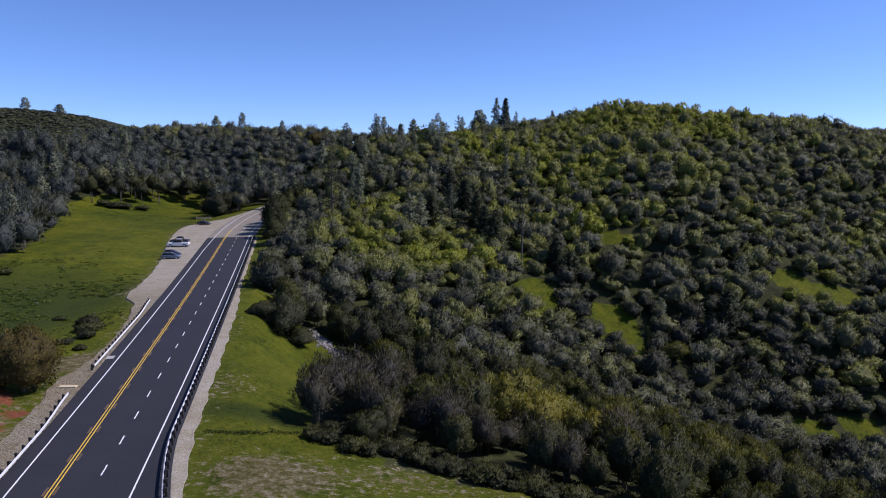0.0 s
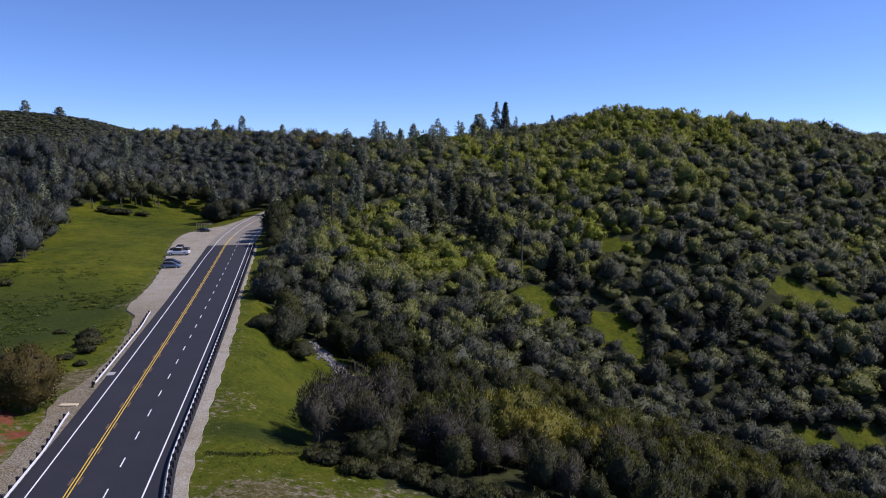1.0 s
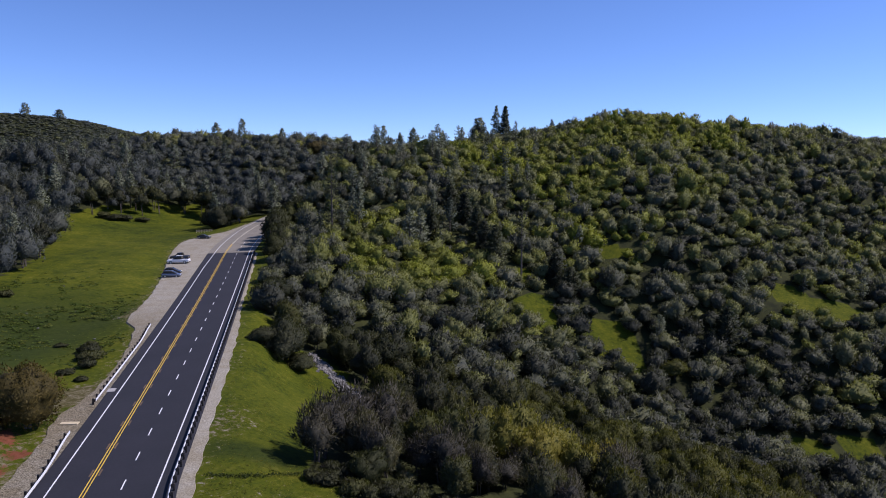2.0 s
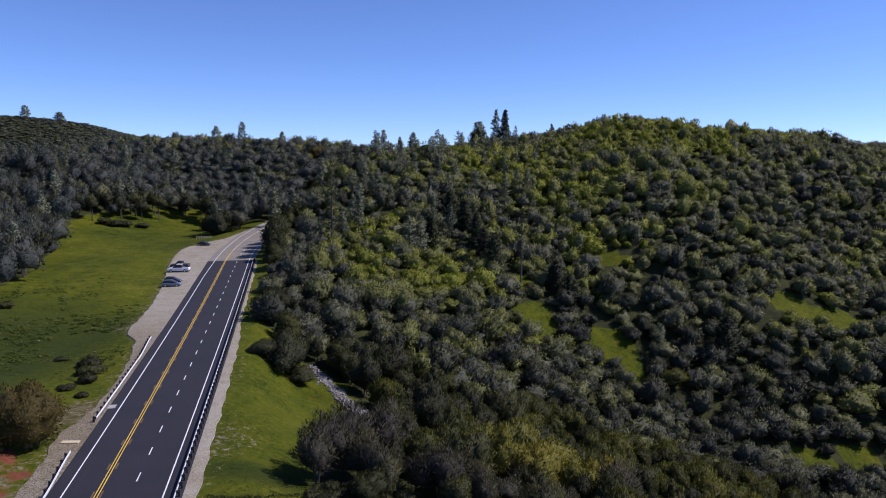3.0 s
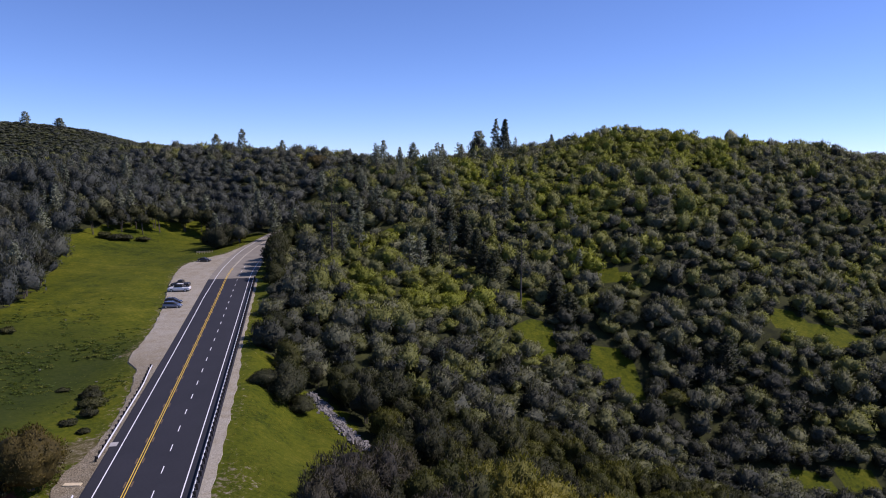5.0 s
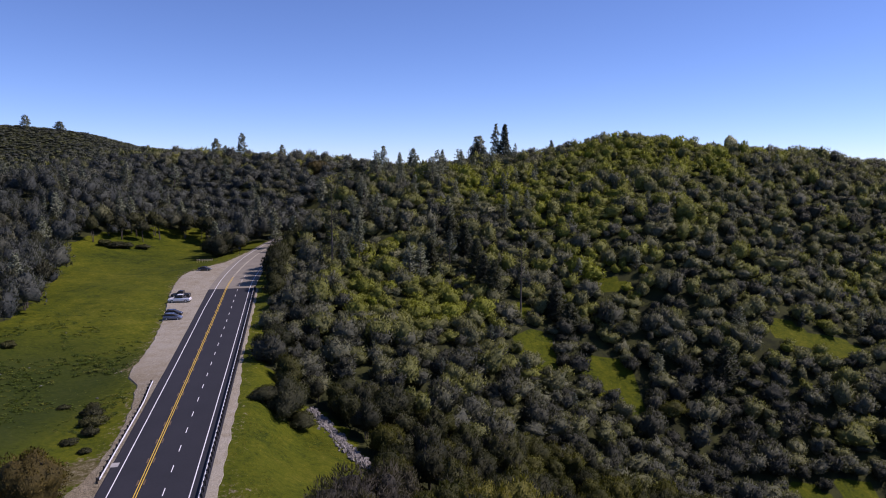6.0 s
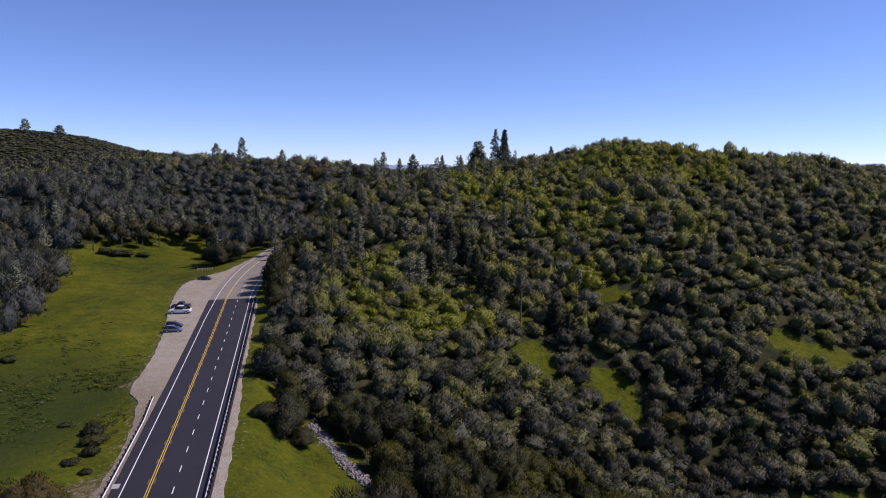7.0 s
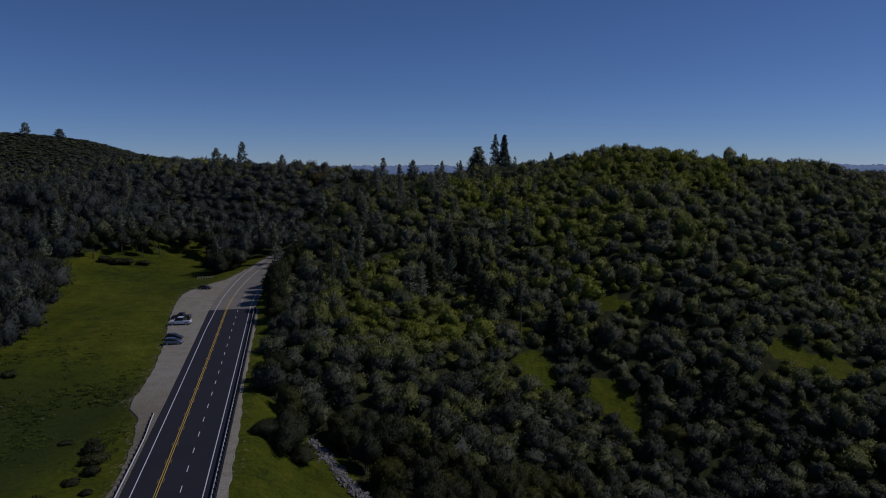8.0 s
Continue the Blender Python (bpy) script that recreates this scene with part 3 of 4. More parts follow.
def conifer(name, x, y, high, wide, mat, label, seed, boughs=120, open_=0.1, size=None, droop=0.25, bare_part=0.1, taper=0.85):
    base = tagged(new(name), label, "pine tree")
    v, f, lines, lie = conifer_arrays(seed, high, wide, boughs, open_, size or 0.07 * wide + 0.2, droop, bare_part, taper)
    obj("crown", mesh_from("crown", v, f, mat, True, lie), base)
    bm = bmesh.new()
    r = 0.012 * high + 0.05
    for k in range(5):
        limb(bm, (0, 0, high * k / 5 - (0.6 if k == 0 else 0)), (0, 0, high * (k + 1) / 5), r * (1 - k / 5.2), r * (1 - (k + 1) / 5.2), 7)
    for a, b in lines[:: 3]:
        limb(bm, a, b, r * 0.22, r * 0.06, 3)
    part("trunk", bm, bark, base)
    base.matrix_basis = Matrix.Translation((x, y, float(height(x, y)) - 0.2)) @ Matrix.Rotation(seed * 1.7, 4, "Z")
    return base


def plant(proto, x, y, radius, tall=1.0, turn=0.0, sink=0.1):
    m = Matrix.Translation((x, y, float(height(x, y)) - sink)) @ Matrix.Rotation(turn, 4, "Z") @ Matrix.Diagonal((radius, radius, radius * tall, 1))
    return copy_thing(proto, m)


def patchy(x, y, s, k=0.0):
    """A smooth value from 0 to 1 that wanders over the plan."""
    return 0.5 + 0.25 * np.sin(x / s + 1.7 * np.sin(y / (1.3 * s) + k)) + 0.25 * np.sin(y / (0.8 * s) + 1.3 * np.sin(x / (0.9 * s) + 2 * k + 1))


# prototypes, standing far behind as part of the wood there
PROTOS = {"live": [], "bush": [], "gold": [], "twiggy": [], "edge": [], "oak": [], "olive": [], "grey": [], "shrub": []}
for k in range(4):
    PROTOS["oak"].append(broadleaf("oak_tree", 11 + k, leaf_oak, "dark green live oak with a rounded lumpy crown", "tree"))
    PROTOS["olive"].append(broadleaf("oak_tree", 21 + k, leaf_olive, "oak with fresh yellow-green spring leaves", "tree"))
    PROTOS["grey"].append(broadleaf("willow_tree", 31 + k, leaf_grey, "grey-green twiggy tree half in leaf", "tree", 18, 1600, 0.07, 0.95, -0.3, 0.2, 3, 4))
    PROTOS["gold"].append(broadleaf("cottonwood_tree", 36 + k, leaf_gold, "tree with golden-green new leaves", "tree", 20, 1900, 0.06, 0.9))
    PROTOS["twiggy"].append(broadleaf("willow_tree", 131 + k, leaf_dusk, "bare grey-brown twiggy tree just coming into bud", "tree", 16, 2100, 0.08, 0.95, -0.3, 0.25, 4, 4, True))
    PROTOS["edge"].append(broadleaf("oak_tree", 141 + k, leaf_grey, "tall grey oak with a bare dark trunk at the meadow's edge", "tree", 18, 1000, 0.1, 0.75, -0.3, 0.85, 2, 3))
    PROTOS["bush"].append(broadleaf("bush", 151 + k, leaf_grey, "big dark grey-green bush spreading over the grass", "bush", 26, 3200, 0.05, 0.9, -0.05, -0.12, 3, 3))
    PROTOS["live"].append(broadleaf("live_oak", 171 + k, leaf_live, "large dark evergreen oak in a fold of the hill", "tree", 26, 1600, 0.06))
for k in range(3):
    PROTOS["shrub"].append(broadleaf("shrub", 41 + k, leaf_grey, "low dark grey-green shrub on the bank", "shrub", 16, 700, 0.14, 0.6, -0.1, 0.0, 3, 2))
rng = np.random.default_rng(7)


def home(protos):
    for i, p in enumerate(protos):
        x, y, r = -30 + 14 * i + rng.uniform(-3, 3), -140 - rng.uniform(0, 60), rng.uniform(2.5, 3.5)
        p.matrix_basis = Matrix.Translation((x, y, float(height(x, y)) - 0.1)) @ Matrix.Diagonal((r, r, r, 1))


def scatter(x0, x1, y0, y1, gap, rng):
    xs, ys = np.meshgrid(np.arange(x0, x1, gap), np.arange(y0, y1, gap * 0.87))
    xs = xs + (np.arange(xs.shape[0]) % 2)[:, None] * gap * 0.5
    xs, ys = xs.ravel(), ys.ravel()
    return xs + rng.uniform(-0.5, 0.5, len(xs)) * gap, ys + rng.uniform(-0.5, 0.5, len(ys)) * gap


def near_wood(x, y):
    """The strip of wood nearest to the road and the bench, whose trees are told apart."""
    return (y < 152) & (x > -60) & (x < 72) & (y > 80 - 0.55 * np.clip(x, 0, 60))


# trees with a place of their own: kind, x, y, crown radius, height against radius
OWN = [("bush", -30.6, 136.5, 6.0, 1.0), ("bush", -34.0, 134.5, 3.4, 0.85), ("bush", -27.5, 135.0, 3.6, 0.8), ("olive", -40.5, 163, 4.0, 1.05), ("oak", -39.5, 170, 4.2, 1.1),
       ("twiggy", -13.0, 95, 4.2, 1.35), ("twiggy", -8.5, 98, 4.4, 1.4), ("twiggy", -10.5, 91, 3.4, 1.3), ("olive", -2.5, 96, 4.0, 1.4), ("grey", 3.0, 94, 4.2, 1.35), ("gold", 8.5, 97, 4.4, 1.4), ("gold", 13.5, 96.5, 4.4, 1.35), ("gold", 18.5, 97, 4.2, 1.3), ("gold", 11, 103, 4.6, 1.5), ("gold", 17, 104, 4.4, 1.4), ("gold", 22.5, 100, 4.0, 1.35), ("gold", 5.0, 103, 4.2, 1.5), ("olive", 0.5, 104, 4.0, 1.4), ("gold", 25, 107, 3.8, 1.3),
       ("twiggy", -3.0, 88, 3.2, 1.1), ("olive", 2.5, 88, 2.8, 1.1), ("twiggy", 8, 88, 2.8, 1.0), ("twiggy", 13, 86.5, 2.8, 1.0), ("twiggy", 23.5, 93, 4.2, 1.35), ("olive", -8.5, 121, 3.2, 1.1), ("oak", -20.5, 150, 4.2, 1.2), ("oak", -18.8, 144.5, 4.0, 1.25), ("grey", -15.0, 139, 4.0, 1.3), ("oak", -10.8, 132.5, 4.0, 1.3), ("oak", -12.5, 146, 4.4, 1.3)]
OWN += [("live", 57, 222, 4.6, 0.9), ("live", 11, 224, 3.6, 1.0), ("olive", 63, 192, 4.2, 1.0)]
OWN += [("oak", -50.0, 213, 4.2, 1.3), ("oak", -52.4, 225, 4.4, 1.5), ("oak", -55.0, 235, 4.9, 1.75), ("oak", -56.0, 244, 4.4, 1.9), ("grey", -57.0, 251, 4.6, 1.5), ("oak", -57.6, 260, 4.8, 1.5), ("olive", -58.2, 270, 4.6, 1.5), ("oak", -58.4, 281, 4.8, 1.5), ("oak", -58.4, 292, 4.8, 1.5), ("bush", -90, 289, 5.6, 1.25), ("olive", -83.5, 296, 4.0, 1.1), ("bush", -94, 297, 5.0, 1.35), ("grey", -86.5, 293, 4.2, 1.4)]
placed = []
for i, (kind, x, y, r, tall) in enumerate(OWN):
    plant(PROTOS[kind][i % 4], x, y, r, tall, 2.1 * i)
    placed.append((x, y, r))
xs, ys = scatter(-60, 76, 50, 153, 5.3, rng)
ok = near_wood(xs, ys) & ~open_grass(xs, ys)
for x, y in zip(xs[ok], ys[ok]):
    if (103 < y < 143 and -0.19 < x / y < -0.105) or any((x - a) ** 2 + (y - b) ** 2 < (0.75 * r) ** 2 for a, b, r in placed):
        continue
    spring = patchy(x, y, 17.0)
    close = y < 112
    u = rng.random()
    if close:
        kind = ("oak" if u < 0.8 else "grey") if x > 18 else "twiggy" if u < 0.35 else "grey" if u < 0.7 else "olive" if u < 0.8 else "oak"
    else:
        kind = "olive" if spring > rng.uniform(0.25, 0.85) else "oak" if rng.random() < 0.7 else "grey"
    plant(PROTOS[kind][rng.integers(4)], x, y, rng.uniform(2.2, 3.5) if close else rng.uniform(2.6, 4.2), rng.uniform(1.0, 1.7) if close else rng.uniform(1.05, 1.55), rng.uniform(0, 6.28))
# shrubs along the edge of the bench
for i in range(46):
    f = i / 45
    x, y = (-16 + 34 * f, 80.5 - 12.5 * f) if i % 2 else (-15 + 36 * f, 82.5 - 12 * f)
    plant(PROTOS["shrub"][i % 3], x + rng.uniform(-0.7, 0.7), y + rng.uniform(-0.6, 1.2), rng.uniform(1.2, 2.1), rng.uniform(0.8, 1.2), rng.uniform(0, 6.28))
for x, y, r in ((-139, 296.5, 3.6), (-135, 297, 3.6), (-131.5, 299.5, 3.4), (-126, 303.5, 3.0), (-60, 112, 1.4), (-58.5, 116, 2.0), (-60.5, 121, 2.3), (-62.5, 125, 2.5), (-64, 129, 1.6), (-69, 128, 1.2), (-57, 88, 2.0), (-55.5, 86.5, 1.6), (-58.5, 91, 2.4), (-60, 96, 2.0), (-56, 109, 1.3), (-97, 158, 2.4)):
    plant(PROTOS["shrub"][int(abs(x)) % 3], x, y, r, 0.8, x)
rust = broadleaf("oak_tree", 57, leaf_rust, "leaning young oak with rust-tinged spring buds", "tree", 26, 4200, 0.045, 0.95, -0.6, 0.2, 2, 6)
rust.matrix_basis = Matrix.Translation((-53.6, 90.0, float(height(-53.6, 90.0)) - 0.1)) @ Matrix.Diagonal((4.7, 4.7, 5.6, 1))
for x, y, r in ((-73, 421, 4.6), (-69, 424, 4.0), (-76, 426, 3.6)):
    plant(rust, x, y, r / 4.6, 1.1, x)
    placed.append((x, y, r))
lone = broadleaf("oak_tree", 63, leaf_pale, "lone round oak standing on the ridge line", "tree", 18, 700, 0.13, 0.75, -0.3, 0.9, 2)
lone.matrix_basis = Matrix.Translation((161, 408, float(height(161, 408)) - 0.2)) @ Matrix.Diagonal((4.6, 4.6, 7.0, 1))
# tall bare-trunked oaks along the meadow's far edge
line = [(-107, 172), (-112, 190), (-119, 208), (-127, 226), (-134, 248), (-150, 266), (-150, 282), (-146, 297), (-138, 306), (-131, 315), (-124, 320), (-116, 328), (-108, 331), (-101, 325)]
for i, (x, y) in enumerate(line):
    for k in range(2):
        px, py = x + rng.uniform(-3, 2) - 3.5 * k, y + rng.uniform(-3, 3) + 3.5 * k
        if not open_grass(px, py) or i > 8:
            plant(PROTOS["edge"][(i + k) % 4], px, py, rng.uniform(3.0, 4.4), rng.uniform(1.15, 1.6), rng.uniform(0, 6.28))
            placed.append((px, py, 2.6))
plant(PROTOS["twiggy"][1], 22, 463, 5.2, 2.5, 1.0)
straw = broadleaf("shrub", 161, leaf_straw, "pale straw-coloured shrub at the foot of the trees", "shrub", 16, 700, 0.14, 0.6, -0.1, 0.0, 3, 2, True)
for x, y, r in ((-6.5, 87.5, 1.9), (-4.5, 85.2, 1.5), (-8.6, 89.5, 1.3), (10.5, 225, 2.4), (13.0, 223, 1.6), (70.5, 322, 2.2), (52, 335, 2.0)):
    plant(straw, x, y, r, 1.1, x)
home([straw] + [p for group in PROTOS.values() for p in group])

# pines: x, y, height, spread, boughs, taper
for i, (x, y, h, w, n, k) in enumerate([(39.5, 463, 31, 8.2, 300, 0.95), (34.0, 465, 32, 6.8, 150, 0.9), (23, 462, 24, 7.9, 120, 0.35), (-163.5, 528, 15.5, 6.5, 120, 0.7), (-160.0, 583, 26, 7.9, 130, 0.7), (-33.1, 410, 18, 5.3, 110, 0.8), (-16.6, 412, 15, 5.8, 120, 0.7), (60.6, 406, 10, 3.1, 70, 0.8), (0.0, 430, 12, 3.6, 80, 0.8), (-109.7, 500, 12, 5.5, 90, 0.6), (-24.6, 420, 13, 3.8, 80, 0.8), (81.0, 202, 13.5, 5.3, 130, 0.6), (-175.2, 590, 14, 6.0, 90, 0.6), (-392.8, 690, 13, 6.0, 80, 0.5), (-364.7, 699, 9, 6.0, 80, 0.4), (11.1, 440, 12, 3.4, 80, 0.8)]):
    conifer("pine_tree", x, y, h, w, leaf_live if y < 300 else leaf_pine if x > 36 else leaf_grey_pine, "green pine with a pointed crown" if h > 12 else "small pine on the ridge", 71 + i, n, 0.12, None, 0.25, 0.1, k)
conifer("pine_tree", 24.8, 226, 26, 2.8, leaf_live, "tall thin dark pine with a bare trunk on the slope", 88, 70, 0.3, 0.34, 0.15, 0.4, 0.5)
conifer("pine_tree", -36.8, 240, 29, 4.6, leaf_live, "tall dark pine with layered boughs above the oaks", 89, 110, 0.2, 0.36, 0.15, 0.15)
# dark evergreens grouped in the fold of the hill
for i, (x, y, h, w) in enumerate([(17, 233, 15, 4.6), (14, 240, 13, 4.2), (36, 228, 11, 4.2), (40, 224, 9, 3.8), (8, 262, 13, 4.2), (3, 270, 12, 4.0), (-4, 250, 11, 3.8), (12, 250, 14, 4.4)]):
    conifer("evergreen_tree", x, y, h, w, leaf_live, "dense dark evergreen with a broad pointed crown", 121 + i, 190, 0.0, 0.42, 0.1, 0.02, 0.55)
    placed.append((x, y, 4.5))
for i, (x, y, h, w) in enumerate([(-29, 250, 17, 3.0), (-92, 292, 15, 3.6), (-70, 300, 17, 3.8), (-60, 292, 15, 3.4), (-110, 336, 17, 4), (-122, 338, 15, 4), (-84, 330, 18, 4), (-52, 315, 16, 3.6), (-138, 320, 16, 4), (-158, 296, 17, 4), (-150, 270, 15, 4), (-118, 198, 15, 3.6), (-112, 178, 14, 3.4)]):
    conifer("grey_pine", x, y, h, w, leaf_grey_pine, "thin grey-green foothill pine with a bare lower trunk", 91 + i, 90, 0.2, None, 0.1, 0.22, 0.6)


# grey-green pines scattered among the oaks
FOOTHILL = [conifer("grey_pine", -60 + 15 * k, -170, 10, 2.8, leaf_grey_pine if k % 3 else leaf_pine, "grey-green pine growing up through the oak scrub", 311 + k, 90, 0.15, 0.24, 0.05, 0.12, 0.6) for k in range(6)]


def pines(count, x0, x1, y0, y1, low, high):
    for i in range(count):
        x, y = rng.uniform(x0, x1), rng.uniform(y0, y1)
        if open_grass(x, y) or abs(x) > 0.62 * y:
            continue
        s = rng.uniform(low, high)
        w = s * rng.uniform(0.85, 1.3)
        copy_thing(FOOTHILL[rng.integers(6)], Matrix.Translation((x, y, float(height(x, y)) - 0.2)) @ Matrix.Rotation(rng.uniform(0, 6.28), 4, "Z") @ Matrix.Diagonal((w, w, s, 1)))
        placed.append((x, y, 2.2 * w))


pines(40, -20, 190, 175, 340, 0.5, 0.95)
pines(44, -70, 45, 285, 375, 0.8, 1.5)
pines(16, -45, 5, 235, 290, 0.8, 1.4)
pines(34, -230, -70, 300, 450, 0.9, 1.7)


# ---- woods too thick to count ----
def wood(name, label, xs, ys, radii, tall, tint, crowns, mat):
    """Many crowns in one mesh; each keeps its own tint."""
    rng = np.random.default_rng(len(xs))
    zs = height(xs, ys) + far_rise(xs, ys) - 0.15
    out, faces, lies, tints, count = [], [], [], [], 0
    for x, y, z, r, t, c in zip(xs, ys, zs, radii, tall, tint):
        v, f, n = crowns[rng.integers(len(crowns))]
        a = rng.uniform(0, 6.283)
        ca, sa = math.cos(a), math.sin(a)
        out.append(np.stack([x + r * (v[:, 0] * ca - v[:, 1] * sa), y + r * (v[:, 0] * sa + v[:, 1] * ca), z + v[:, 2] * r * t], -1))
        lies.append(np.stack([n[:, 0] * ca - n[:, 1] * sa, n[:, 0] * sa + n[:, 1] * ca, n[:, 2] / t], -1))
        faces.append(f + count)
        tints.append(np.full(len(v), c))
        count += len(v)
    me = mesh_from(name, np.concatenate(out), np.concatenate(faces), mat, True, unit(np.concatenate(lies)))
    at = me.attributes.new("tint", "FLOAT", "POINT")
    at.data.foreach_set("value", np.concatenate(tints).astype(np.float32))
    return tagged(new(name, me), label, "woodland", kind="stuff")


crowns_mid = [crown_shape(200 + k, 7 + k, 540, 0.11, 0.85 + 0.04 * (k % 6), -0.2, -0.12 + 0.06 * (k % 4)) for k in range(14)]
crowns_high = [crown_shape(210 + k, 6 + k, 370, 0.13, 0.85 + 0.04 * (k % 6), -0.2, -0.12 + 0.06 * (k % 4)) for k in range(14)]
crowns_top = [crown_shape(260 + k, 5 + k, 235, 0.155, 0.85 + 0.04 * (k % 6), -0.2, -0.12 + 0.06 * (k % 4), False, 0) for k in range(14)]
crowns_tall = [crown_shape(220 + k, 9 + k, 620, 0.11, 1.15, -0.35, 0.35 + 0.1 * (k % 4), k % 3 > 0) for k in range(10)]
crowns_back = [crown_shape(230 + k, 8 + k, 300, 0.14, 1.05, -0.35, 0.25 + 0.06 * (k % 5), k % 3 == 0) for k in range(10)]
crowns_far = [crown_shape(240 + k, 7 + k, 36, 0.3, 0.75, -0.25, 0.1, False, 0) for k in range(8)]


crowns_low = [crown_shape(250 + k, 7 + k, 22, 0.3, 0.75, -0.2, -0.1, False, 0) for k in range(6)]


def crest(x):
    """Where the hill's top runs, seen on the plan."""
    return 425 - 0.12 * np.abs(x - 60)


# where the scrub is in fresh yellow leaf: x, y, breadth, strength
SPRING = [(-20, 246, 13, 0.9), (-14, 214, 13, 0.75), (2, 217, 9, 0.6), (-9, 160, 11, 0.6), (25, 200, 8, 0.5), (58, 246, 9, 0.8), (20, 316, 16, 0.8), (40, 298, 11, 0.55), (64, 300, 12, 0.6), (86, 353, 17, 0.8), (118, 356, 20, 0.7), (100, 282, 10, 0.5), (106, 216, 12, 0.3), (50, 340, 20, 0.6), (-56, 440, 30, 0.5), (-267, 500, 22, 0.9), (-205, 525, 26, 0.8), (-120, 480, 24, 0.9), (-160, 500, 14, 0.7)]


def tint_of(x, y, rng):
    lift = sum(a * np.exp(-((x - cx) ** 2 + (y - cy) ** 2) / (2 * s * s)) for cx, cy, s, a in SPRING)
    t = 0.5 * np.minimum(lift, 1.0) + 0.26 * patchy(x, y, 21.0, 0.7) + 0.18 * patchy(x, y, 7.0, 1.9) + rng.uniform(-0.3, 0.42, len(x)) - 0.06 - 0.12 * smooth(215, 165, y) - 0.35 * smooth(165, 125, y) + 0.13 * smooth(225, 265, y)
    return np.clip(t, 0, 1)


xs, ys = scatter(-62, 260, 55, 440, 4.8, rng)
ok = ~open_grass(xs, ys) & ~near_wood(xs, ys) & (ys < crest(xs)) & (ys > 80 + 0.25 * np.abs(xs)) & (np.abs(xs) < 0.66 * ys + 8)
for a, b, r in placed:
    ok &= (xs - a) ** 2 + (ys - b) ** 2 > (0.8 * r) ** 2
xs, ys = xs[ok], ys[ok]
radii, tall, tint = 2.1 + 3.5 * rng.beta(1.5, 2.6, len(xs)), rng.uniform(0.75, 1.3, len(xs)), tint_of(xs, ys, rng)
for name, lo, hi, crowns in (("lower_hillside_scrub", 0, 245, crowns_mid), ("upper_hillside_scrub", 245, 330, crowns_high), ("hilltop_scrub", 330, 500, crowns_top)):
    k = (ys >= lo) & (ys < hi)
    wood(name, "dense oak and chaparral scrub covering the hillside", xs[k], ys[k], radii[k], tall[k], tint[k], crowns, leaf_scrub)
xs, ys = scatter(-262, -50, 150, 480, 6.2, rng)
ok = ~open_grass(xs, ys) & (np.abs(xs) < 0.66 * ys + 8) & ((xs < -66) | (ys > 345)) & ~((xs > -62) & (ys < 440))
for a, b, r in placed:
    ok &= (xs - a) ** 2 + (ys - b) ** 2 > (0.8 * r) ** 2
xs, ys = xs[ok], ys[ok]
radii, tall, tint = rng.uniform(3.0, 5.4, len(xs)), rng.uniform(0.8, 1.25, len(xs)) * np.where(ys < 340, 1.1, 0.85), np.clip(tint_of(xs, ys, rng) * rng.uniform(0.3, 1.15, len(xs)), 0, 1)
leaf_wood = foliage("wood_leaves", [(0.0, (0.056, 0.066, 0.064)), (0.3, (0.080, 0.090, 0.082)), (0.55, (0.092, 0.096, 0.07)), (0.8, (0.14, 0.15, 0.06)), (1.0, (0.2, 0.205, 0.055))], True)
for name, lo, hi, crowns in (("meadow_edge_wood", 0, 345, crowns_tall), ("wood_behind_meadow", 345, 600, crowns_back)):
    k = (ys >= lo) & (ys < hi)
    wood(name, "grey-green wood of oaks and pines round the meadow", xs[k], ys[k], radii[k], tall[k], tint[k], crowns, leaf_wood)
leaf_chaparral = foliage("chaparral_leaves", [(0.0, (0.058, 0.066, 0.060)), (0.45, (0.088, 0.098, 0.064)), (1.0, (0.20, 0.21, 0.05))], True)
xs, ys = scatter(-560, 300, 425, 860, 6.6, rng)
ok = (ys > np.where(xs > -50, crest(xs), 480)) & (np.abs(xs) < 0.66 * ys + 8) & ~((xs > 60) & (ys > 520)) & ~((xs > -60) & (ys > 640))
xs, ys = xs[ok], ys[ok]
heath = smooth(-150, -260, xs) * smooth(560, 640, ys)
wood("ridge_scrub", "low dark chaparral covering the far ridge", xs, ys, rng.uniform(2.8, 5.8, len(xs)) * (1 - 0.1 * heath), rng.uniform(0.7, 1.2, len(xs)) * (1 - 0.6 * heath), 0.85 * tint_of(xs, ys, rng), crowns_far, leaf_chaparral)
xs, ys = scatter(-540, -150, 560, 790, 4.6, rng)
ok = (np.abs(xs) < 0.66 * ys + 8) & (rng.random(len(xs)) < smooth(-150, -260, xs) * smooth(560, 640, ys))
xs, ys = xs[ok], ys[ok]
wood("ridge_heath", "even low heath between the bushes of the far ridge", xs, ys, rng.uniform(1.8, 3.4, len(xs)), rng.uniform(0.35, 0.7, len(xs)), 0.7 * tint_of(xs, ys, rng), crowns_low, leaf_chaparral)

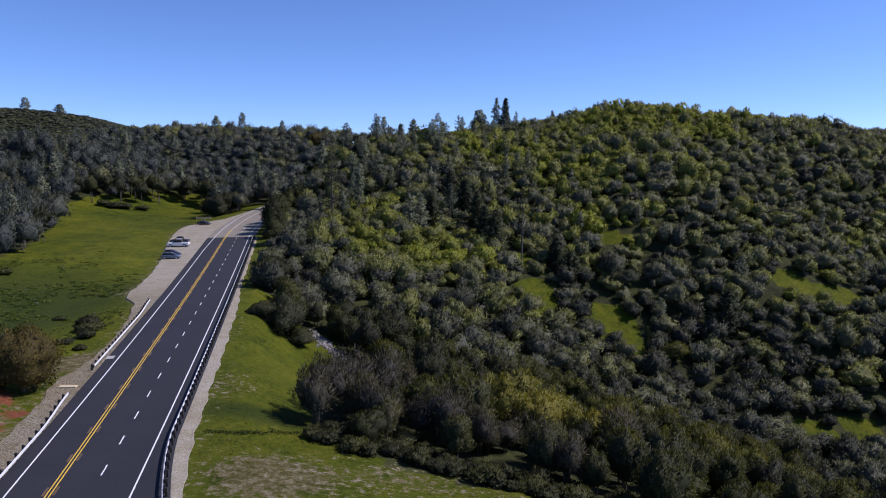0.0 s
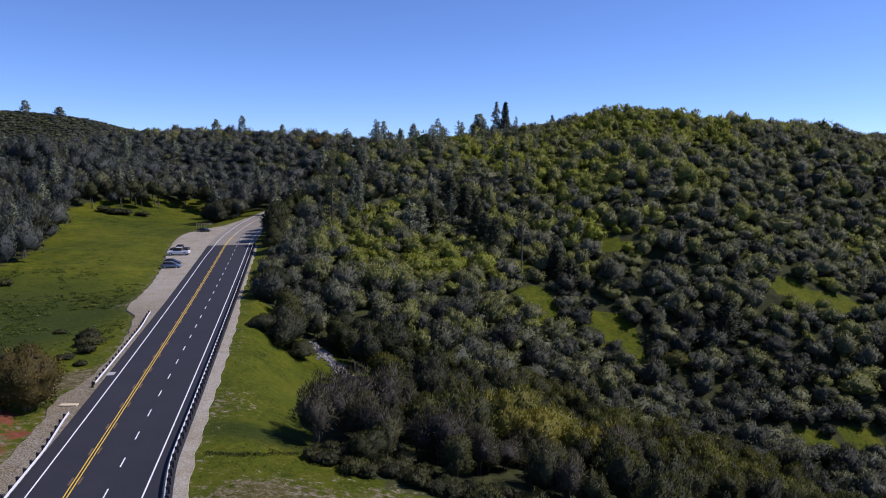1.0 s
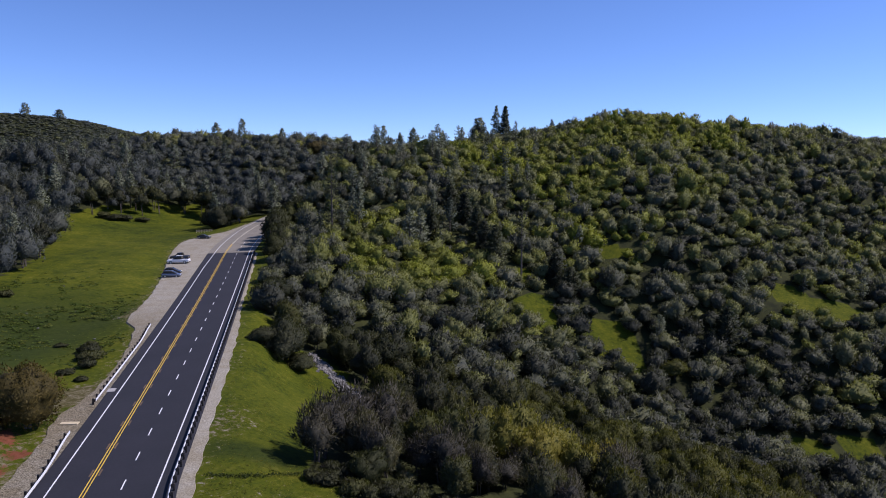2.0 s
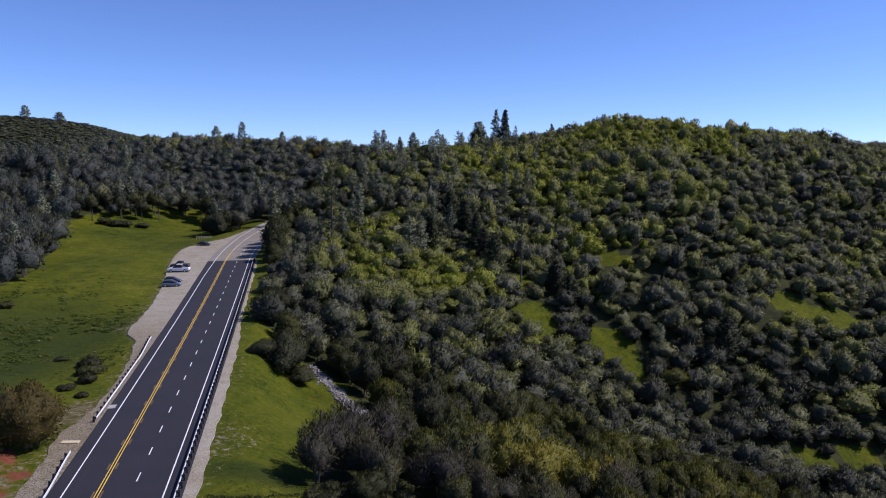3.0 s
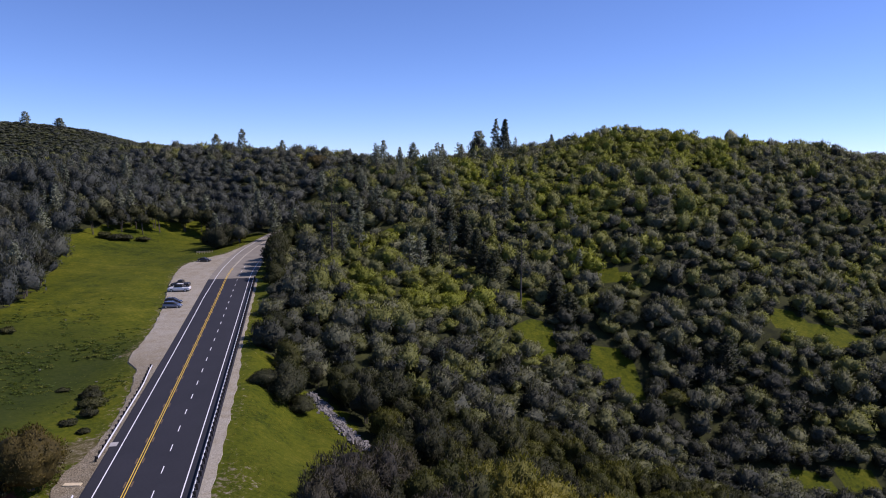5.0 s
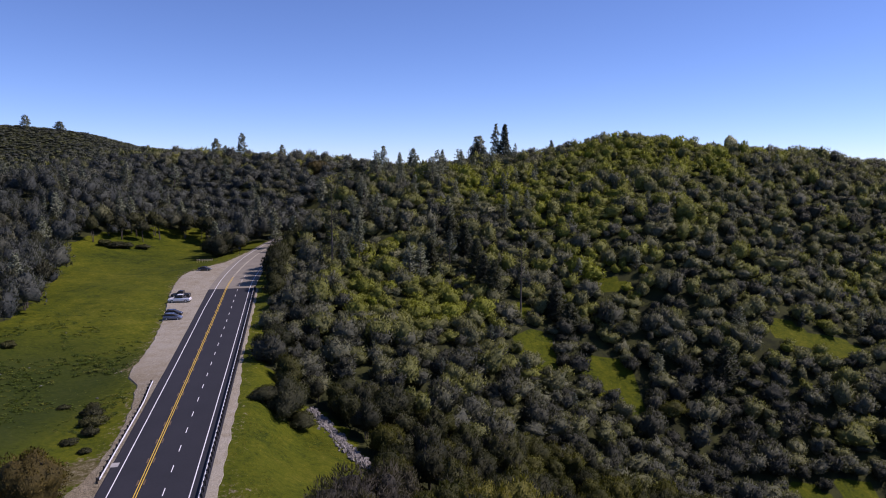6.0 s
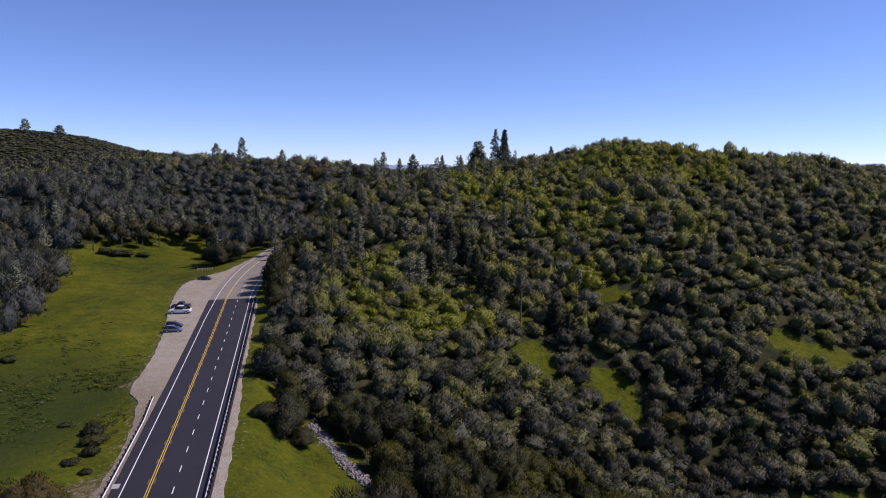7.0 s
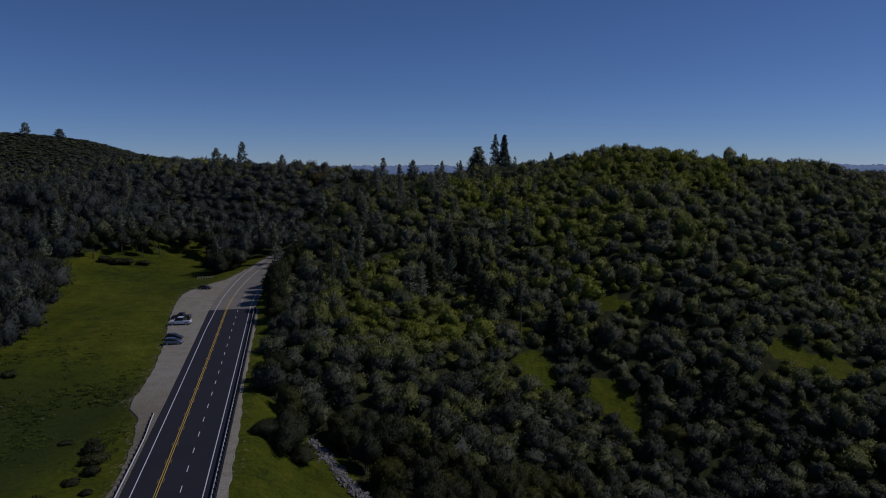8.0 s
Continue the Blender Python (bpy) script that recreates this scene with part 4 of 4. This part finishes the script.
# ---- riprap chute ----
def riprap():
    rng = np.random.default_rng(5)
    bm = bmesh.new()
    bmesh.ops.create_icosphere(bm, subdivisions=1, radius=1.0)
    ball = np.array([v.co[:] for v in bm.verts])
    tri = np.array([[v.index for v in f.verts] for f in bm.faces])
    bm.free()
    vs, fs, n = [], [], 0
    for i in range(520):
        f = rng.random()
        x, y = -27 + 13.2 * f + rng.normal(0, 0.62), 145.5 - 20.5 * f + rng.normal(0, 0.8)
        r = rng.uniform(0.18, 0.48)
        v = ball * (1 + 0.28 * rng.standard_normal((len(ball), 1))) * r * rng.uniform(0.7, 1.2, 3) + np.array([x, y, float(height(x, y)) + 0.1])
        vs.append(v)
        fs.append(tri + n)
        n += len(v)
    me = mesh_from("riprap", np.concatenate(vs), np.concatenate(fs), stone)
    tagged(new("riprap", me), "chute of pale broken rock down the bank", "rocks", kind="stuff")


riprap()


# ---- parked cars ----
def gloss(name, colour, rough=0.25, metal=0.0, coat=0.6):
    m, nt, b = material(name, rough, metal)
    dust = noise_tex(nt, 3.0, 4.0)
    nt.links.new(mix(nt, maths(nt, "MULTIPLY", dust, 0.18), colour, (0.30, 0.27, 0.23)), b.inputs["Base Color"])
    b.inputs["Coat Weight"].default_value = coat
    return m


car_glass = gloss("car_glass", (0.012, 0.014, 0.016), 0.06, 0.0, 0.0)
rubber = grainy("tyre_rubber", (0.012, 0.012, 0.012), (0.03, 0.03, 0.03), 8.0, 0.85, 0.0)
alloy = gloss("alloy_rim", (0.55, 0.56, 0.58), 0.35, 0.8, 0.0)
lamp_clear = gloss("headlamp_lens", (0.7, 0.7, 0.7), 0.1)
lamp_red = gloss("tail_lamp_lens", (0.35, 0.01, 0.01), 0.15)
black_trim = grainy("black_plastic", (0.015, 0.015, 0.015), (0.03, 0.03, 0.03), 10.0, 0.6, 0.0)


def hull(sections):
    """A closed skin through cross-sections (x, half width low, half width high, z low, z high) with rounded shoulders."""
    bm = bmesh.new()
    rings = []
    for x, wl, wh, zl, zh in sections:
        h = zh - zl
        pts = [(-wl * 0.9, zl), (wl * 0.9, zl), (wl, zl + 0.15 * h), (wl, zl + 0.6 * h), (wh, zh - 0.12 * h), (wh * 0.86, zh), (-wh * 0.86, zh), (-wh, zh - 0.12 * h), (-wl, zl + 0.6 * h), (-wl, zl + 0.15 * h)]
        rings.append([bm.verts.new((x, y, z)) for y, z in pts])
    for r0, r1 in zip(rings, rings[1:]):
        for i in range(10):
            bm.faces.new((r0[i], r0[(i + 1) % 10], r1[(i + 1) % 10], r1[i]))
    bm.faces.new(rings[0][::-1])
    bm.faces.new(rings[-1])
    bmesh.ops.recalc_face_normals(bm, faces=bm.faces[:])
    return bm


def car(x, y, turn, paint, label, kind="hatch", scale=1.0):
    base = tagged(new("parked_car" if kind != "pickup" else "pickup_truck"), label, "car", "vehicles in the pullout")
    if kind == "pickup":
        L, W, deck, wb = 5.6, 0.98, 1.12, 3.5
        body = [(-2.8, 0.9, 0.88, 0.55, 1.0), (-2.65, 0.98, 0.95, 0.42, deck), (-0.9, 0.99, 0.96, 0.38, deck), (1.0, 0.99, 0.95, 0.38, 1.14), (2.3, 0.98, 0.9, 0.4, 1.08), (2.68, 0.94, 0.82, 0.45, 0.98), (2.8, 0.85, 0.75, 0.5, 0.85)]
        cab = [(-1.05, 0.90, 0.74, 1.1, 1.2), (-0.92, 0.91, 0.78, 1.1, 1.82), (0.35, 0.91, 0.78, 1.1, 1.86), (1.25, 0.9, 0.74, 1.1, 1.2)]
        roof = [(-0.96, 0.80, 0.76, 1.80, 1.86), (0.38, 0.80, 0.76, 1.83, 1.9), (0.5, 0.78, 0.7, 1.78, 1.84)]
        rw = 0.40
    elif kind == "hatch":
        L, W, deck, wb = 4.5, 0.9, 0.95, 2.65
        body = [(-2.2, 0.8, 0.75, 0.45, 0.95), (-2.05, 0.89, 0.84, 0.32, 1.02), (-0.8, 0.91, 0.86, 0.28, 1.0), (0.9, 0.91, 0.85, 0.28, 0.98), (1.8, 0.88, 0.78, 0.3, 0.86), (2.15, 0.8, 0.66, 0.36, 0.72), (2.25, 0.7, 0.6, 0.42, 0.62)]
        cab = [(-2.0, 0.84, 0.66, 0.96, 1.08), (-1.55, 0.84, 0.68, 0.96, 1.50), (0.2, 0.85, 0.70, 0.96, 1.53), (1.25, 0.84, 0.68, 0.94, 1.02)]
        roof = [(-1.75, 0.70, 0.64, 1.44, 1.50), (-1.2, 0.72, 0.68, 1.50, 1.56), (0.15, 0.72, 0.68, 1.51, 1.57), (0.35, 0.70, 0.62, 1.46, 1.50)]
        rw = 0.33
    else:
        L, W, deck, wb = 4.7, 0.9, 0.95, 2.75
        body = [(-2.35, 0.76, 0.7, 0.45, 0.86), (-2.2, 0.87, 0.8, 0.34, 0.97), (-1.2, 0.91, 0.85, 0.28, 0.98), (0.9, 0.91, 0.85, 0.28, 0.95), (1.9, 0.88, 0.78, 0.3, 0.84), (2.25, 0.8, 0.66, 0.36, 0.7), (2.35, 0.7, 0.6, 0.42, 0.6)]
        cab = [(-1.75, 0.83, 0.66, 0.94, 1.0), (-0.95, 0.83, 0.66, 0.94, 1.38), (0.15, 0.84, 0.68, 0.94, 1.41), (1.2, 0.83, 0.68, 0.92, 0.98)]
        roof = [(-1.05, 0.68, 0.62, 1.33, 1.38), (-0.5, 0.70, 0.66, 1.38, 1.44), (0.1, 0.70, 0.66, 1.39, 1.45), (0.3, 0.68, 0.6, 1.33, 1.38)]
        rw = 0.33
    shell = part("body", hull(body), paint, base)
    part("window_band", hull(cab), car_glass, base, "dark tinted glass")
    part("roof", hull(roof), paint, base)
    for sx in (-1, 1):
        for sy in (-1, 1):
            at = (sx * wb / 2, sy * (W - 0.1), rw)
            m = Matrix.Translation(at) @ Matrix.Rotation(math.pi / 2, 4, "X")
            bm = bmesh.new()
            bmesh.ops.create_cone(bm, cap_ends=True, segments=20, radius1=rw, radius2=rw, depth=0.24, matrix=m)
            bmesh.ops.bevel(bm, geom=[e for e in bm.edges if len(e.link_faces) == 2 and any(len(f.verts) > 4 for f in e.link_faces)], offset=0.03, segments=2, affect="EDGES")
            wheel = part("wheel", bm, rubber, base)
            bm = bmesh.new()
            bmesh.ops.create_cone(bm, cap_ends=True, segments=14, radius1=rw * 0.62, radius2=rw * 0.62, depth=0.26, matrix=m)
            part("rim", bm, alloy, wheel)
    for sy in (-1, 1):
        bm = bmesh.new()
        box(bm, (0.16, 0.34, 0.14), (L / 2 - 0.16, sy * (W - 0.3), 0.7 if kind != "pickup" else 0.9))
        bmesh.ops.bevel(bm, geom=bm.edges[:], offset=0.03, segments=1, affect="EDGES")
        part("headlight", bm, lamp_clear, base)
        bm = bmesh.new()
        box(bm, (0.1, 0.2, 0.24), (-L / 2 + 0.12, sy * (W - 0.16), 0.86))
        bmesh.ops.bevel(bm, geom=bm.edges[:], offset=0.03, segments=1, affect="EDGES")
        part("tail_light", bm, lamp_red, base)
        bm = bmesh.new()
        box(bm, (0.14, 0.2, 0.13), (0.85, sy * (W + 0.06), 1.02 if kind != "pickup" else 1.22))
        bmesh.ops.bevel(bm, geom=bm.edges[:], offset=0.03, segments=1, affect="EDGES")
        part("mirror", bm, black_trim, base)
    for bx in (-L / 2 + 0.05, L / 2 - 0.08):
        bm = bmesh.new()
        box(bm, (0.16, 1.5, 0.16), (bx, 0, 0.46))
        bmesh.ops.bevel(bm, geom=bm.edges[:], offset=0.04, segments=2, affect="EDGES")
        part("bumper", bm, black_trim, base)
    if kind == "pickup":
        bm = bmesh.new()
        box(bm, (1.55, 1.6, 0.05), (-1.82, 0, 1.125))
        part("bed_cover", bm, black_trim, base, "dark load bed")
    o = (x - float(road_x(y))) * 0.98
    z = float(road_z(y)) + 0.012 * max(o, -12.0) - 0.06
    base.matrix_basis = Matrix.Translation((x, y, z)) @ Matrix.Rotation(radians(turn), 4, "Z") @ Matrix.Rotation(radians(0.5), 4, "Y") @ Matrix.Diagonal((scale, scale, scale * (1.14 if kind == "pickup" else 1.06), 1))
    return base


car(-72.2, 190.6, 8, gloss("steel_blue_paint", (0.17, 0.20, 0.27), 0.25, 0.5), "steel-blue hatchback parked on the gravel pullout", "hatch", 1.1)
car(-73.6, 195.2, 6, gloss("black_paint", (0.012, 0.012, 0.014)), "black hatchback parked beside a steel-blue one", "hatch", 1.03)
car(-77.3, 210.0, 184, gloss("white_paint", (0.80, 0.80, 0.80)), "white double-cab pickup parked on the gravel", "pickup", 1.13)
car(-79.2, 216.3, 180, gloss("black_truck_paint", (0.014, 0.014, 0.016)), "black pickup parked behind a white one", "pickup")
car(-85.0, 256.4, -4, gloss("charcoal_paint", (0.03, 0.03, 0.034), 0.3, 0.4), "dark grey saloon parked at the far end of the pullout", "saloon")


# ---- small things by the road ----
def slab():
    bm = bmesh.new()
    box(bm, (2.3, 0.9, 0.34), (0, 0, 0))
    bmesh.ops.bevel(bm, geom=bm.edges[:], offset=0.04, segments=2, affect="EDGES")
    me = bpy.data.meshes.new("culvert_slab")
    bm.to_mesh(me)
    bm.free()
    me.materials.append(concrete)
    ob = tagged(new("culvert_slab", me), "pale concrete culvert slab beside the guardrail end", "slab")
    ob.matrix_basis = Matrix.Translation((-48.8, 91.5, float(height(-48.8, 91.5)) + 0.16)) @ Matrix.Rotation(0.06, 4, "Z")


slab()


def road_sign(x, y):
    base = tagged(new("road_sign"), "round road sign on a thin post, seen from behind", "sign")
    bm = bmesh.new()
    limb(bm, (0, 0, -0.4), (0, 0, 2.9), 0.05, 0.045, 8)
    part("post", bm, timber, base)
    bm = bmesh.new()
    bmesh.ops.create_cone(bm, cap_ends=True, segments=28, radius1=0.55, radius2=0.55, depth=0.03, matrix=Matrix.Translation((0, -0.07, 2.5)) @ Matrix.Rotation(math.pi / 2, 4, "X"))
    part("plate", bm, black_trim, base, "dark back of the plate")
    base.matrix_basis = Matrix.Translation((x, y, float(height(x, y))))


road_sign(-81.3, 288.0)


def rail_fence(x, y, turn):
    base = tagged(new("fence"), "low weathered white fence at the edge of the meadow", "fence")
    for i in range(7):
        bm = bmesh.new()
        box(bm, (0.14, 0.14, 1.3), (i * 0.95 - 2.85, 0, 0.45))
        bmesh.ops.bevel(bm, geom=bm.edges[:], offset=0.02, segments=1, affect="EDGES")
        part("post", bm, concrete, base)
    for z in (0.5, 0.9):
        bm = bmesh.new()
        box(bm, (5.9, 0.05, 0.12), (0, -0.09, z))
        part("rail", bm, concrete, base)
    base.matrix_basis = Matrix.Translation((x, y, float(height(x, y)))) @ Matrix.Rotation(turn, 4, "Z")


rail_fence(-92.0, 278.0, 0.35)


# ---- grass tufts, stones and dry stalks ----
def tufts(name, label, count, area, size, stops, seed):
    rng = np.random.default_rng(seed)
    x = rng.uniform(area[0], area[1], count)
    y = rng.uniform(area[2], area[3], count)
    o = (x - road_x(y)) * 0.98
    keep = open_grass(x, y) & ((o < -left_width(y) - 0.6) | (o > 12.0)) & (patchy(x, y, 6.0, seed) > rng.uniform(0.15, 0.9, count))
    x, y = x[keep], y[keep]
    z = height(x, y)
    n = len(x)
    blades = []
    for k in range(6):
        a = rng.uniform(0, 6.283, n)
        s = size * rng.uniform(0.5, 1.5, n)
        px, py = x + rng.uniform(-1, 1, n) * size * 0.8, y + rng.uniform(-1, 1, n) * size * 0.8
        dx, dy = np.cos(a) * s * 0.28, np.sin(a) * s * 0.28
        lx, ly = rng.uniform(-1.3, 1.3, n) * s, rng.uniform(-1.3, 1.3, n) * s
        blades.append(np.stack([np.stack([px - dx, py - dy, z + 0.02], -1), np.stack([px + dx, py + dy, z + 0.02], -1), np.stack([px + lx, py + ly, z + 0.4 * s], -1)], 1))
    v = np.concatenate(blades).reshape(-1, 3)
    me = mesh_from(name, v, np.arange(len(v)).reshape(-1, 3), foliage(name, stops, True))
    at = me.attributes.new("tint", "FLOAT", "POINT")
    at.data.foreach_set("value", rng.random(len(v) // 3).repeat(3).astype(np.float32))
    tagged(new(name, me), label, "grass", kind="stuff")


tufts("meadow_grass", "uneven tufts of spring grass over the meadow", 16000, (-150, -46, 70, 330), 0.13, [(0.0, (0.09, 0.11, 0.01)), (0.8, (0.14, 0.15, 0.02)), (1.0, (0.3, 0.28, 0.08))], 301)
tufts("bench_grass", "bright grass tufts on the roadside bench", 26000, (-36, 16, 60, 160), 0.13, [(0.0, (0.05, 0.065, 0.005)), (0.7, (0.095, 0.10, 0.008)), (1.0, (0.24, 0.21, 0.03))], 302)


def stones(count, seed):
    rng = np.random.default_rng(seed)
    bm = bmesh.new()
    bmesh.ops.create_icosphere(bm, subdivisions=1, radius=1.0)
    ball = np.array([v.co[:] for v in bm.verts])
    tri = np.array([[v.index for v in f.verts] for f in bm.faces])
    bm.free()
    vs, fs, n = [], [], 0
    spots = [(rng.uniform(-105, -62), rng.uniform(125, 185)) for i in range(count)]
    for x, y in spots:
        if not open_grass(x, y) or -float(left_width(y)) - 1 < (x - float(road_x(y))) * 0.98 < 12:
            continue
        r = rng.uniform(0.08, 0.26)
        vs.append(ball * (1 + 0.2 * rng.standard_normal((len(ball), 1))) * r * np.array([1.2, 1.0, 0.6]) + np.array([x, y, float(height(x, y)) + 0.06]))
        fs.append(tri + n)
        n += len(ball)
    tagged(new("field_stones", mesh_from("field_stones", np.concatenate(vs), np.concatenate(fs), stone)), "pale stones lying in the grass", "stones", kind="stuff")


stones(16, 8)


def ledge(seed):
    """A line of dark tussocks where the bench drops by a step."""
    rng = np.random.default_rng(seed)
    out = []
    for i in range(150):
        f = rng.random()
        x = -26.0 + 11.5 * f + rng.normal(0, 0.2)
        y = 76.6 + 6.8 * max(0.0, f - 0.3) ** 1.3 / 0.63 + rng.normal(0, 0.22)
        n = 6
        at = np.stack([x + rng.normal(0, 0.18, n), y + rng.normal(0, 0.14, n), np.full(n, float(height(x, y)) + 0.08)], -1)
        out.append(cards(rng, at, np.tile([0.2, -0.5, 0.8], (n, 1)), 0.12, 0.4, True)[0])
    v = np.concatenate(out)
    tagged(new("ledge_grass", mesh_from("ledge_grass", v, np.arange(len(v)).reshape(-1, 3), leaf_ledge)), "line of dark green tussocks along a low ledge", "grass", kind="stuff")


leaf_ledge = foliage("tussock_leaves", [(0.0, (0.030, 0.045, 0.008)), (1.0, (0.05, 0.065, 0.012))])
ledge(19)


def weeds(count, seed):
    """Low dark clumps of weeds and tussocks on the bank below the meadow."""
    rng = np.random.default_rng(seed)
    x, y = rng.uniform(-118, -58, count), rng.uniform(108, 200, count)
    o = (x - road_x(y)) * 0.98
    keep = open_grass(x, y) & (o < -left_width(y) - 1.5) & (rng.random(count) < smooth(205, 140, y)) & (patchy(x, y, 8.0, 2.0) > 0.35)
    out, tints = [], []
    for px, py in zip(x[keep], y[keep]):
        r = rng.uniform(0.25, 1.0)
        n = int(10 + 26 * r)
        a, d = rng.uniform(0, 6.283, n), r * np.sqrt(rng.random(n))
        at = np.stack([px + d * np.cos(a), py + 0.8 * d * np.sin(a), np.zeros(n)], -1)
        at[:, 2] = height(at[:, 0], at[:, 1]) + rng.uniform(0.02, 0.28, n) * (1.1 - d / r) * min(1.0, r)
        out.append(cards(rng, at, np.tile(np.array([0.0, 0.0, 1.0]), (n, 1)), 0.17)[0])
        tints.append(np.full(3 * n, rng.random()))
    v = np.concatenate(out)
    me = mesh_from("bank_weeds", v, np.arange(len(v)).reshape(-1, 3), foliage("weed_leaves", [(0.0, (0.045, 0.070, 0.012)), (0.6, (0.07, 0.10, 0.014)), (1.0, (0.13, 0.14, 0.025))], True))
    at = me.attributes.new("tint", "FLOAT", "POINT")
    at.data.foreach_set("value", np.concatenate(tints).astype(np.float32))
    tagged(new("bank_weeds", me), "dark green weeds and tussocks on the grassy bank", "weeds", kind="stuff")


weeds(2600, 12)


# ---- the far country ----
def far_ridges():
    """Wooded ridges kilometres away, too far to shift; their haze is painted into the colour."""
    m, nt, b = material("painted_haze", 1.0)
    # blue of the haze put into the base colour, which also glows
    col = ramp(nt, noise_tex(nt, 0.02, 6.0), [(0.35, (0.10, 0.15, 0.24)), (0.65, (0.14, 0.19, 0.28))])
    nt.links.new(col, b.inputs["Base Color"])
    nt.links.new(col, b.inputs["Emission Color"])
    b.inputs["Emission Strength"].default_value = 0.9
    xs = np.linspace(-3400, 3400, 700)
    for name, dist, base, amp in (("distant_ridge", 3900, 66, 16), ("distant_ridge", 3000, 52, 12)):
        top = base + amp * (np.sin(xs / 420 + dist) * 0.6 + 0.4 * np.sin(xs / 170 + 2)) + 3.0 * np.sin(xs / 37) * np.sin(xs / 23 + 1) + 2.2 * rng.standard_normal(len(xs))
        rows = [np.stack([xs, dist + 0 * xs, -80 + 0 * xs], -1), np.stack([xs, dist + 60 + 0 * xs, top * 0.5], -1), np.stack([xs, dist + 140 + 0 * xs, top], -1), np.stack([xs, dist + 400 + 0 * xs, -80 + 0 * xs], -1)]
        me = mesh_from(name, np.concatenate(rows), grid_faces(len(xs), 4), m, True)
        tagged(new(name, me), "wooded ridge on the horizon in painted blue haze", "backdrop", kind="structure")


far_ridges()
